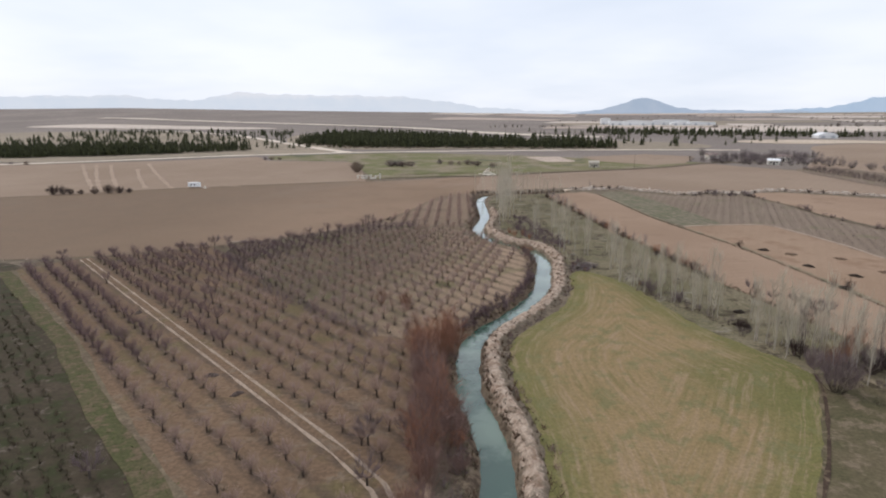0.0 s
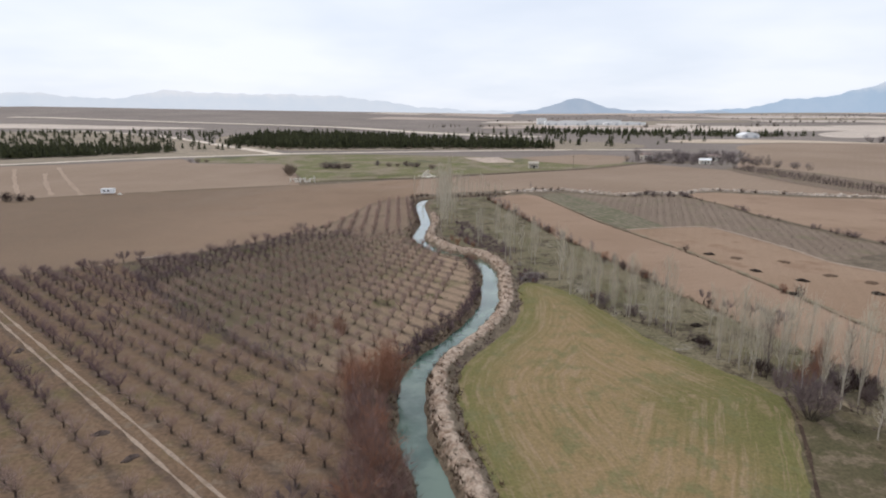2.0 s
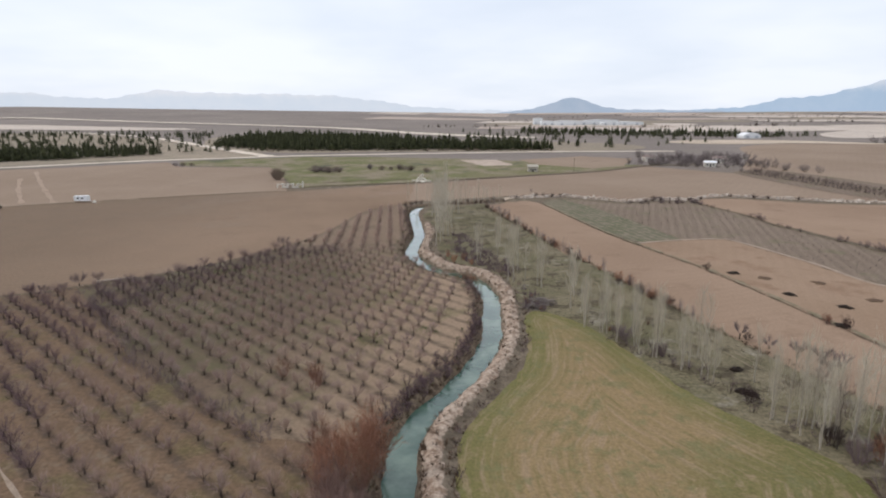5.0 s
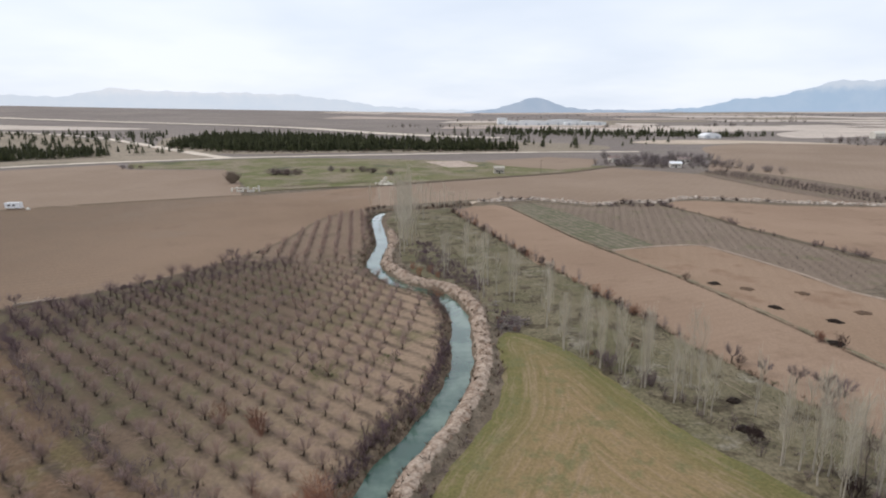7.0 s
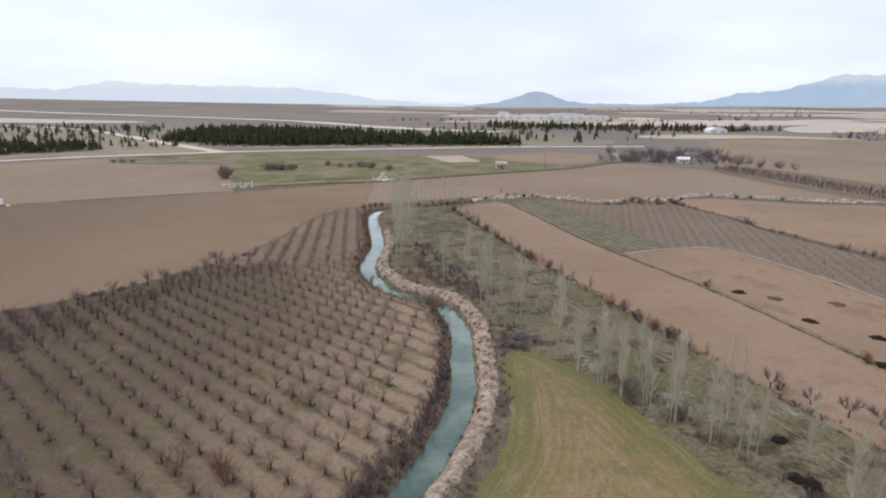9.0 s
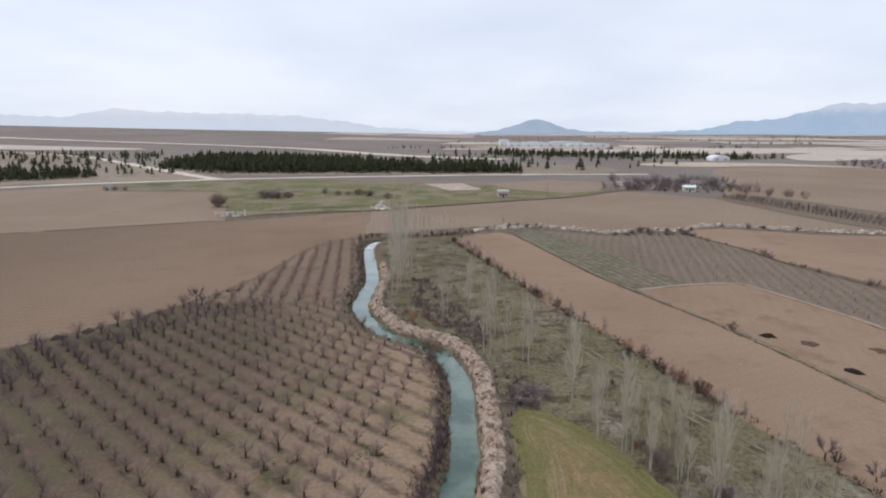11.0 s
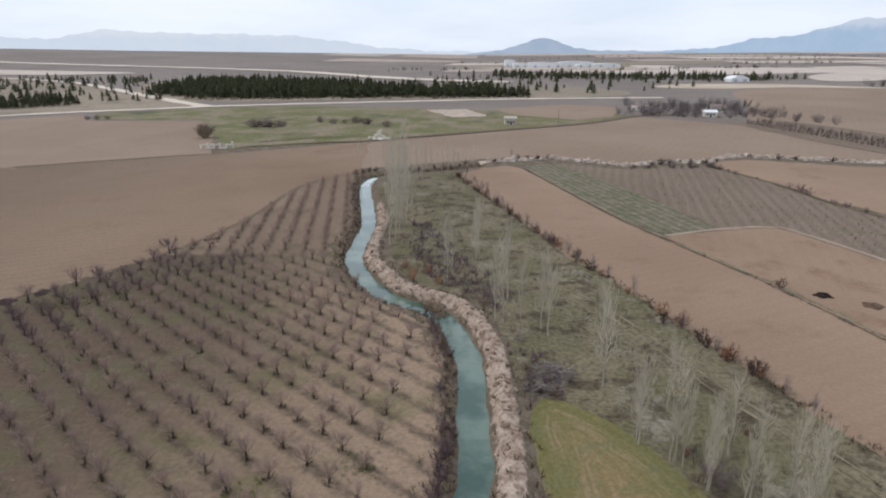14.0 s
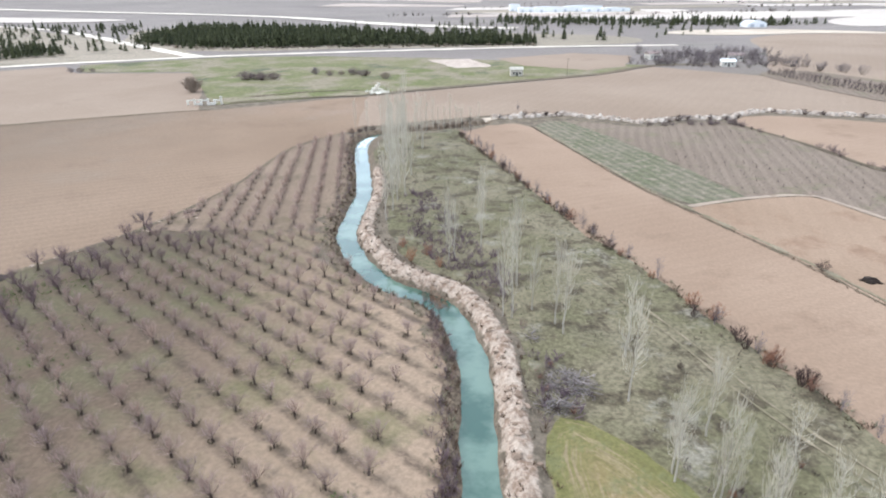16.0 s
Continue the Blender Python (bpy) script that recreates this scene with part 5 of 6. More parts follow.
# ---- bushes ----
def build_bushes():
    rng = random.Random(12)
    rust = [plant("willow_bush", shrub_geo(130 + s, 8.6 + 0.6 * s, 5.6, 22, 9, 1.15), M["twig_rust"], M["twig_rust"], "tall rust-red bare willow bush on the bank", "bush", "willows on the bank") for s in range(3)]
    plant_many(rust, [(-14.5, 79.5), (-15.8, 75.5), (-13.4, 74), (-18.2, 77.6), (-12.6, 78), (-17, 73)], rng, (0.65, 1.05), 4)
    grey = [plant("willow_bush", shrub_geo(135 + s, 6.4 + 0.7 * s, 5.6, 16, 8, 1.1), M["twig_willow"], M["twig_rust"] if s == 2 else M["twig_willow"], "bare mauve-brown willow bush on the bank", "bush", "willows on the bank") for s in range(4)]
    line = [(-14.2, 71), (-13.2, 67), (-12.2, 63), (-11, 58.5), (-9.8, 54), (-8.8, 50), (-7.9, 46), (-7.2, 42), (-6.8, 37)]
    plant_many(grey, [(x + rng.uniform(-3.0, 1.0), y + rng.uniform(-1.6, 1.6)) for x, y in line for k in range(3)], rng, (0.4, 1.15), 6)
    plant_many([copy_thing(h, pose(0, 0, 0)) for h in grey], [(x + rng.uniform(0.6, 2.3), y + rng.uniform(-2, 2)) for x, y in line[:7] for k in range(2)], rng, (0.3, 0.62), 8)
    red = [plant("red_bush", shrub_geo(140 + s, 3.0, 2.6, 14, 6), M["twig_rust"], M["twig_rust"], "rusty bare bush among the trees", "bush", "red bushes") for s in range(2)]
    plant_many([copy_thing(h, pose(0, 0, 0)) for h in red], [(-26.1, 99.8), (-25, 98.2), (-31.5, 101)], rng, (1.1, 1.4), 3)
    plant_many(red, [(-4.6, 161.8), (-5.6, 163), (-3.4, 160.3), (-9, 175), (-6.5, 177.5), (-4, 172.5), (-11, 181)], rng, (0.7, 1.1), 3)
    dark = [plant("bank_bush", shrub_geo(150 + s, 1.7, 2.8, 8, 4, 1.0), M["twig_mauve"], M[("twig_mauve", "twig_willow", "twig_dark", "twig_mauve", "twig_willow")[s]], "low tangled leafless bush on the river bank", "bush", "bushes along the bank") for s in range(5)]
    c = spaced(RIVER, 1.9, False)
    t = np.gradient(c, axis=0)
    t /= np.hypot(t[:, 0], t[:, 1])[:, None]
    spots = []
    for p, q in zip(c, t):
        if 40 < p[1] < 158 or 196 < p[1] < 276:
            for k in range(2 if p[1] < 158 else 1):
                off = rng.uniform(2.9, 5.6 if p[1] < 112 else 4.6)
                spots.append((p[0] - q[1] * off + rng.uniform(-0.6, 0.6), p[1] + q[0] * off + rng.uniform(-0.6, 0.6)))
        if 40 < p[1] < 120 and rng.random() < 0.3:
            spots.append((p[0] + q[1] * 6.6, p[1] - q[0] * 6.6))
    spots += [(-15.4, 195), (-9.2, 192), (-11.5, 186), (-10.7, 182), (-8.5, 179.5), (-7, 178), (-5.1, 176), (-3.6, 173.5), (-2, 171), (0, 169), (1.8, 166.5), (3.4, 164), (5.6, 160), (6.7, 157), (7.4, 153), (-13.5, 203), (-12.5, 198), (-14.5, 209), (-6, 186), (-4, 182), (7.9, 146), (8.2, 142)]
    plant_many(dark, spots, rng, (0.55, 1.1), 5)
    hedge = [plant("hedge_bush", shrub_geo(160 + s, 2.6, 2.4, 14, 6, 1.1), M["twig_dark"], M["twig_rust"] if s % 2 else M["twig_dark"], "dark reddish leafless bush at the field edge", "bush", "bushes at the field edge") for s in range(4)]
    plant_many(hedge, [(21, 196.5), (21.8, 194.8), (20.3, 198), (15.5, 216), (14.6, 218.5), (13.4, 223), (25.4, 180), (27, 177), (31.6, 156), (32.4, 158.5), (34.9, 149.8), (37.2, 145.4), (37.9, 140.5), (38.6, 139.5), (39.2, 141), (36.4, 144.2),
                       (35.1, 148), (34.3, 155), (24.2, 187), (18.6, 205), (10.5, 232), (8, 243), (6, 250), (3, 262), (0, 272), (29.5, 168), (46.8, 121), (65.4, 130.2), (67.8, 127.8), (66, 131.5), (57.6, 171)], rng, (0.65, 1.25), 4)
    plant_many([copy_thing(h, pose(0, 0, 0)) for h in hedge], [(25.4, 143.6), (31.1, 127.7), (31.9, 126.8), (23.1, 123.8), (24.2, 124.6), (9, 139), (8.7, 137.2), (8.5, 141.3), (9.6, 135.4), (11.3, 135.2), (13.8, 138), (10.2, 143.6), (8.6, 145)], rng, (0.3, 0.55), 5)
    back = [plant("thicket_bush", shrub_geo(170 + s, 2.4, 3.6, 18, 5, 1.4), M["twig_dark"], M["twig_dark"], "dense dark thicket bush over the ditch", "bush", "thicket at the ditch") for s in range(3)]
    plant_many(back, [(-37, 279), (-35, 281.5), (-33, 283.5), (-30.5, 285), (-21, 287), (-18, 288), (-15, 288.5), (-12, 289), (-9, 291), (-6, 292), (-3, 293), (0, 295), (3, 298), (14, 303), (18, 304), (24, 306), (28, 307), (32, 307), (36, 307),
                      (66, 291), (74, 294), (78, 297), (82, 299), (86, 300), (90, 299), (95, 298), (101, 302), (118, 310), (128, 307), (134, 305), (146, 301)], rng, (0.6, 1.15), 4)
    edge = [(x0 + (x1 - x0) * f + rng.uniform(-1, 1), y0 + (y1 - y0) * f + rng.uniform(-1, 1)) for x0, y0, x1, y1, k in ((60, 289, 97, 291, 16), (95, 291, 103, 262, 7), (103, 262, 108, 223, 8), (108, 223, 121, 182, 9)) for f in (rng.random() for i in range(k))]
    mass("plot_brush", [shrub_geo(174 + s, 2.6, 4.2, 12, 6, 1.4) for s in range(3)], edge, (M["twig_dark"], M["twig_mauve"]), rng, "dark brush along the plot boundaries", "brush", (0.45, 1.1))
    rank = random_in([(-4, 172), (5, 161), (9, 166), (5, 178), (-2, 196), (-8, 214), (-14, 212), (-10, 186)], 180, rng) + random_in([(7.4, 133), (12, 135), (14, 140), (11, 146), (7.6, 146)], 22, rng)
    mass("bank_brush", [shrub_geo(177 + s, 1.2, 2.2, 6, 3, 1.25) for s in range(3)], rank, (M["twig_purple"], M["twig_purple"]), rng, "dark dead brush on the inner side of the spoil bank", "brush", (0.55, 1.65))
    tangle = [(p[0] - q[1] * f, p[1] + q[0] * f) for p, q in zip(c, t) if 80 < p[1] < 128 for f in (rng.uniform(2.6, 4.4 if p[1] > 108 else 6.4), rng.uniform(2.4, 4.2))]
    mass("bank_thicket", [shrub_geo(180 + s, 2.3, 2.6, 7, 5, 1.0) for s in range(4)], tangle, (M["twig_dark"], M["twig_purple"]), rng, "dark purple tangle of leafless brush on the river bank", "brush", (0.5, 1.15))
    corner = [plant("dark_thicket", shrub_geo(165 + s, 4.4, 4.6, 22, 9, 1.3), M["twig_dark"] if s == 1 else M["twig_mauve"], M["twig_mauve"] if s != 1 else M["twig_dark"], "dark leafless thicket below the poplars", "bush", "thickets below the poplars") for s in range(3)]
    plant_many(corner, [(43.2, 82.5), (47.5, 86), (50, 86.6), (54, 84), (42, 86.2), (49, 66), (44.5, 60), (37, 97), (29.5, 112.5), (24.5, 119.5)], rng, (0.45, 0.95), 4)
    plant_many([copy_thing(h, pose(0, 0, 0)) for h in rust], [(45.9, 83.1), (48.6, 85), (52, 88.6)], rng, (0.5, 0.66), 4)
    plant_many([copy_thing(h, pose(0, 0, 0)) for h in corner], [(52.2, 84.4), (53.6, 83), (51, 83.2), (55.2, 81.6), (57, 80), (53, 79), (58.6, 78), (50.4, 81), (56, 75.6)], rng, (0.6, 1.0), 3)
    dome = plant("round_bush", shrub_geo(169, 7.4, 6.4, 40, 12, 1.0), M["trunk_dark"], M["twig_mauve"], "big round brownish mauve leafless bush at the cereal corner", "bush")
    dome.matrix_basis = put_at(42.6, 73.6, 30)
    sapling = [plant("sapling", shrub_geo(195 + s, 4.6, 1.9, 7, 7, 0.7), M["twig_far"], M["twig_far"], "thin leafless sapling at the field edge", "sapling", "saplings at the field edge") for s in range(4)]
    plant_many(sapling, [(1, 272), (4, 260), (7, 248), (9, 240), (12, 229), (14, 222), (16.5, 211), (2.5, 266), (5.5, 254), (10.5, 234), (15.2, 216), (18, 205), (19.5, 200), (24, 186), (26, 180), (33.6, 154), (39.8, 136), (36.2, 147), (41, 132), (28, 176), (30.4, 168), (22.3, 318), (3, 280), (5, 262), (8.6, 246), (11.6, 238), (13, 226), (17.4, 208), (20.6, 197), (22.8, 190)], rng, (0.6, 1.05), 3)
    small = [plant("small_tree", fruit_tree_geo(180 + s, 7, 1.1, 1.3), M["trunk_dark"], M["twig_mauve"], "small bare spreading tree at the field edge", "tree", "small trees at field edges") for s in range(4)]
    plant_many(small, [(45.7, 121.6), (48.7, 116.8), (51.6, 113.4), (54.4, 111.5), (56, 109), (53, 107), (50.5, 104), (-101.4, 139.8), (-98.5, 142), (-104, 138.5), (-94.9, 149.5), (-132, 125.8), (-119, 129.5), (-111, 134.5),
                       (79, 297.5), (81.5, 298.5)], rng, (0.85, 1.3), 4)
    plant_many([copy_thing(h, pose(0, 0, 0)) for h in small], [(-15.2, 41.6), (-45, 37.5), (-17.5, 49), (-13.4, 52), (-62.8, 190), (-97.5, 146)], rng, (1.2, 1.6), 3)
    balk = [plant("balk_tree", shrub_geo(186 + s, 5.0, 6.5, 26, 10, 2.0), M["trunk_dark"], M["twig_dark"], "dark leafless tree on the balk between fields", "tree", "trees on the balk") for s in range(3)]
    plant_many(balk, [(-251, 246), (-247, 247.5), (-243, 248), (-238, 249.5), (-232, 252), (-226, 255), (-221, 257), (-217, 259), (-290, 228), (-302, 222)], rng, (0.6, 1.25), 4)
    tan = plant("round_bush", shrub_geo(190, 8.5, 10.5, 60, 12, 2.2), M["twig_tan"], M["twig_tan"], "big round tan leafless bush in the meadow", "bush", "bushes in the meadow")
    tan.matrix_basis = put_at(-128.5, 367, 0)
    meadow = [plant("meadow_bush", shrub_geo(191 + s, 4.8, 11, 34, 9, 2.2), M["twig_dark"], M["twig_mauve"], "broad dark leafless bush in the meadow", "bush", "bushes in the meadow") for s in range(3)]
    plant_many(meadow, [(-115, 404), (-110, 406), (-106, 403), (-101, 406), (-60, 421), (-53, 415)], rng, (0.9, 1.25), 3)
    pale = [plant("meadow_bush", shrub_geo(194 + s, 4.0, 7, 30, 9, 1.6), M["twig_far"], M["twig_tan"] if s else M["twig_far"], "low leafless bush in the meadow", "bush", "bushes in the meadow") for s in range(3)]
    plant_many(pale, [(-82, 424), (-73, 418), (-67, 420), (-234, 441), (-228, 441), (-222, 443), (-428, 388), (-414, 389), (-40, 404)], rng, (0.6, 1.1), 3)


build_bushes()


# ---- loose matter along the river and in the pasture ----
def scatter(name, spots, mat, rng, label, category, size, flat=0.6, rough=0.35, seg=6, rings=2):
    g = Geo()
    for x, y in spots:
        s = rng.uniform(*size)
        g.lump((x, y, up_at(x, y) - 0.03), (s, s * rng.uniform(0.6, 1.2), s * flat * rng.uniform(0.6, 1.3)), rng, rings, seg, rough)
    return tagged(new(name, g.mesh(name, mat)), label, category, kind="stuff")


PASTURE = [(-13, 230), (-8, 275), (-2, 280), (15, 214), (21, 188), (28, 172), (36, 145), (42, 125), (49, 106), (56, 86), (60, 60), (46, 60), (45, 80), (36, 94), (31, 102), (25, 117), (19.5, 130), (12, 138), (8.5, 140), (8.2, 150), (5, 163), (-3, 172), (-9, 182), (-12, 200)]


def build_matter():
    rng = random.Random(21)
    c = spaced(RIVER, 0.22, False)
    t = np.gradient(c, axis=0)
    t /= np.hypot(t[:, 0], t[:, 1])[:, None]
    clods, weeds, left = [], [], []
    for p, q in zip(c, t):
        if 38 < p[1] < 232:
            if rng.random() < (0.4 if p[1] > 88 else 0.14):
                off = HALF + rng.choice((rng.uniform(0.6, 4.0), rng.uniform(1.0, 2.8)))
                clods.append((p[0] + q[1] * off, p[1] - q[0] * off))
            if rng.random() < 0.45:
                off = HALF + rng.choice((rng.uniform(0.2, 0.9), rng.uniform(3.2, 5.2), rng.uniform(1, 4)))
                weeds.append((p[0] + q[1] * off, p[1] - q[0] * off))
        if 38 < p[1] < 276 and rng.random() < 0.8:
            off = HALF + rng.uniform(0.2, 4.0)
            left.append((p[0] - q[1] * off, p[1] + q[0] * off))
    scatter("bank_clods", clods, M["clod"], rng, "pale dug clods and stones heaped along the river", "clods", (0.05, 0.2), 0.5)
    # extra dark tufts downstream stand in for the bank's shaded hollows
    weeds += [(p[0] + q[1] * (HALF + f), p[1] - q[0] * (HALF + f)) for p, q in zip(c, t) if 40 < p[1] < 88 for f in (rng.uniform(0.3, 1.2), rng.uniform(3.2, 4.8)) if rng.random() < 0.4]
    lumps = [(p[0] + q[1] * f, p[1] - q[0] * f) for p, q in zip(c, t) if 84 < p[1] < 232 and rng.random() < 0.22 for f in (HALF + rng.uniform(0.9, 3.6),)]
    scatter("bank_lumps", lumps, M["clod"], rng, "large pale lumps of dug earth on the spoil bank", "clods", (0.2, 0.5), 0.55, 0.4, 7, 3)
    tufts("bank_weeds", weeds, M["dead_weed"], rng, "dark dead weeds on the spoil bank", (0.4, 0.85))
    # dark tufts put in for the tangled shadow band along the water
    tufts("waterline_weeds", [p for p in left if from_line(p[0], p[1], RIVER)[0][0] < HALF + 1.9], M["dead_weed"], rng, "dark dead weeds over the water, drawn for its shadow band", (0.5, 1.0))
    tufts("bank_reeds", left[::2], M["dry_grass"], rng, "dry rank grass on the river bank", (0.4, 0.95))
    tufts("pasture_tufts", random_in(PASTURE, 1500, rng), M["dry_grass"], rng, "rough grass tufts in the pasture", (0.2, 0.6))
    brush = random_in(PASTURE, 330, rng) + random_in([(-9, 184), (-14, 206), (-16, 230), (-6, 232), (2, 200), (6, 176)], 110, rng)
    geos = [shrub_geo(200 + s, 0.6, 1.5, 4, 2, 1.0) for s in range(4)]
    mass("pasture_brush", geos, brush, (M["twig_dark"], M["twig_dark"]), rng, "low dark brush scattered over the pasture", "brush", (0.35, 1.15))
    spoil = []
    for x0, y0, x1, y1 in ((12, 304, 40, 309), (40, 309, 64, 295), (64, 295, 82, 301), (82, 301, 97, 301), (97, 301, 113, 313), (113, 313, 156, 300), (156, 300, 200, 291)):
        n = int(math.hypot(x1 - x0, y1 - y0) * 4)
        spoil += [(x0 + (x1 - x0) * k / n + rng.uniform(-0.4, 0.4), y0 + (y1 - y0) * k / n + rng.uniform(-1.6, 1.6)) for k in range(n)]
    scatter("ditch_spoil", spoil, M["spoil_pale"], rng, "pale stony spoil heaped along a ditch", "spoil", (0.35, 1.25), 0.95)
    litter = random_in(ORCHARD, 260, rng)
    scatter("orchard_clods", litter, M["clod"], rng, "pale clods lying in the orchard", "clods", (0.05, 0.16))
    stones = [(-62 + rng.uniform(-1.5, 1.5), 188.5 + rng.uniform(-1.2, 1.2)) for k in range(9)] + [(-56.7 + rng.uniform(-2, 2), 199.5 + rng.uniform(-3, 3)) for k in range(6)]
    for x0, y0, x1, y1 in ((-150, 119, -127, 126.4), (-127, 126.4, -107.5, 138.7), (-107.5, 138.7, -90.5, 151.7), (-90.5, 151.7, -75.5, 169.3), (-75.5, 169.3, -64, 189), (-64, 189, -59, 203)):
        stones += [(x0 + (x1 - x0) * f + rng.uniform(-0.6, 0.6), y0 + (y1 - y0) * f + rng.uniform(-0.6, 0.6)) for f in (rng.random() for k in range(9))]
    scatter("margin_stones", stones, M["clod"], rng, "pale stones cleared to the orchard margin", "stones", (0.15, 0.5))
    tufts("green_weeds", [(rng.gauss(x, s), rng.gauss(y, s)) for x, y, s, k in ((-69, 162, 2.6, 260), (-62.5, 165.5, 2.2, 170), (-50, 168, 3, 110), (-54, 146, 4, 120), (-21, 117, 2, 90), (-11, 122, 1.6, 80)) for i in range(k)], M["green_weed"], rng, "patches of fresh green weeds under the fruit trees", (0.2, 0.5))
    weedy = [(-132, 108), (-80.5, 67.6), (-61, 51.2), (-36, 32.2), (-24, 21.4), (-15, 7), (-60, 0), (-150, 20), (-170, 90)]
    rows = lattice((-60, 40), (1.02, -0.76), (1.02, 1.42), weedy, 0.3, rng, 0.3, 0.12) + lattice((-60.4, 40.3), (1.02, -0.76), (1.02, 1.42), [(-102, 86), (-61, 51), (-36, 32), (-22, 20), (-50, 8), (-96, 52)], 0.3, rng, 0.35, 0.3)
    lane = [(x + rng.uniform(-1.6, 2.0), y + rng.uniform(-1.2, 1.6)) for x, y in spaced([(-132, 108), (-79.6, 70.8), (-60, 54.2), (-35, 35.2), (-23, 24.4), (-10, 8)], 0.4, False)]
    tufts("strip_tufts", lane, M["green_weed"], rng, "fresh green tufts on the grass strip", (0.2, 0.5))
    hem = [(-2, 284), (6, 250), (16, 216), (22, 190), (28.6, 174), (33, 158), (36.6, 146.7), (42.6, 127), (49.5, 108), (56.5, 88), (64, 58)]
    hem = [(x + rng.gauss(0.2, 0.5), y + rng.gauss(0, 0.5)) for x, y in spaced(hem, 0.22, False) if rng.random() < 0.6 + 0.4 * math.sin(0.45 * y) * math.sin(0.17 * y + 1)]
    tufts("field_edge_weeds", hem[::2], M["dead_weed"], rng, "dead brown weeds along the field's edge", (0.4, 1.0))
    tufts("field_edge_grass", hem[1::2], M["dry_grass"], rng, "rank dry grass along the field's edge", (0.4, 0.9))
    balk = spaced([(25, 288), (40, 221.5), (47.2, 199), (56.6, 172), (62.8, 147), (67, 127.5), (69.3, 116), (76, 80)], 0.5, False)
    tufts("balk_weeds", [(x + rng.uniform(-0.5, 0.3), y + rng.uniform(-0.4, 0.4)) for x, y in balk], M["dead_weed"], rng, "dead weeds on the narrow balk between fields", (0.2, 0.6))
    scatter("balk_stones", [(x + rng.uniform(0.5, 1.6), y + rng.uniform(-0.5, 0.5)) for x, y in balk[::2]], M["clod"], rng, "pale clods thrown up along the balk", "clods", (0.08, 0.28))
    under = [(x + rng.uniform(-2.6, 2.6), y + rng.uniform(-2.2, 2.2)) for x, y in spaced([(20, 127), (27, 115), (34, 104), (40, 92), (47, 84), (55, 70)], 0.75, False)]
    under += random_in([(38, 92), (46, 78), (50, 62), (62, 62), (64, 84), (52, 94)], 90, rng)
    mass("poplar_undergrowth", [shrub_geo(210 + s, 2.0, 2.0, 6, 4, 0.8) for s in range(4)], under, (M["twig_dark"], M["twig_mauve"]), rng, "thin mauve undergrowth between the poplars", "brush", (0.4, 1.1))
    low = [(-36 - i * 3.3 - k * 2.3 + rng.uniform(-0.6, 0.6), 28.5 + i * 2.5 - k * 3.0 + rng.uniform(-0.6, 0.6)) for i in range(33) for k in range(6) if rng.random() < 0.6]
    mass("field_bushes", [shrub_geo(370 + s, 2.0, 2.2, 6, 3, 1.2) for s in range(4)], low, (M["twig_dark"], M["twig_dark"]), rng, "rows of low bare bushes on the dark field", "bushes", (0.25, 0.6))
    tufts("field_tufts", rows, M["row_weed"], rng, "weed tufts in rows on the dark field", (0.4, 0.9))


build_matter()


def branch_heap(x, y, wide, count, seed):
    """A heap of cut branches and stumps."""
    rng = random.Random(seed)
    ob = tagged(new("branch_heap"), "tangled heap of cut grey branches on the grass", "branch heap")
    ob.matrix_basis = put_at(x, y, 0)
    sticks = Geo()
    for i in range(count):
        r, a = wide * rng.random() ** 0.5, rng.uniform(0, 6.283)
        p = Vector((math.cos(a) * r, math.sin(a) * r * 0.8, rng.uniform(0.02, 1.1 * (1 - r / wide) + 0.15)))
        b = rng.uniform(0, 6.283)
        d = Vector((math.cos(b), math.sin(b), rng.uniform(-0.12, 0.35)))
        log = i % 5 == 0
        g, rad = (Geo(), rng.uniform(0.06, 0.13)) if log else (sticks, rng.uniform(0.02, 0.05))
        q = p + d * rng.uniform(0.8, 2.0)
        g.tube(p, q, rad, rad * 0.6, 5)
        if log:
            part("log", g, M["branch_cut"], ob)
        else:
            for k in range(3):
                s = p.lerp(q, rng.uniform(0.3, 1))
                g.tube(s, s + bend(d, rng, 0.6) * rng.uniform(0.4, 0.9), rad * 0.5, rad * 0.25)
    tagged(part("brushwood", sticks, M["branch_cut"], ob), kind="stuff")


branch_heap(11.6, 140.6, 2.9, 190, 3)
branch_heap(9.6, 136.4, 1.7, 80, 4)
branch_heap(8.6, 150.5, 1.0, 14, 5)


def heap(x, y, sx, sy, sz, mat, label, seed):
    """One ragged mound."""
    g, rings, seg = Geo(), 7, 22
    for r in range(rings):
        f = 1 - r / rings
        for k in range(seg):
            a = 2 * math.pi * k / seg
            n = noise.noise(Vector((math.cos(a) * 1.8 * f + seed * 3.1, math.sin(a) * 1.8 * f, seed)))
            m = 1 + 0.35 * n + 0.12 * math.sin(5 * a + seed)
            g.v.append(Vector((math.cos(a) * sx * f * m, math.sin(a) * sy * f * m, sz * (1 - f ** 1.6) * (1 + 0.5 * n) - (0.15 if r == 0 else 0))))
    g.v.append(Vector((0, 0, sz)))
    for r in range(rings - 1):
        for k in range(seg):
            q = (k + 1) % seg
            g.f.append((r * seg + k, r * seg + q, (r + 1) * seg + q, (r + 1) * seg + k))
    g.f += [((rings - 1) * seg + k, (rings - 1) * seg + (k + 1) % seg, rings * seg) for k in range(seg)]
    ob = tagged(new("mound", g.mesh("mound", mat)), label, "heap", "heaps on the field")
    ob.matrix_basis = put_at(x, y, seed * 37)
    ob.location.z += 0.06


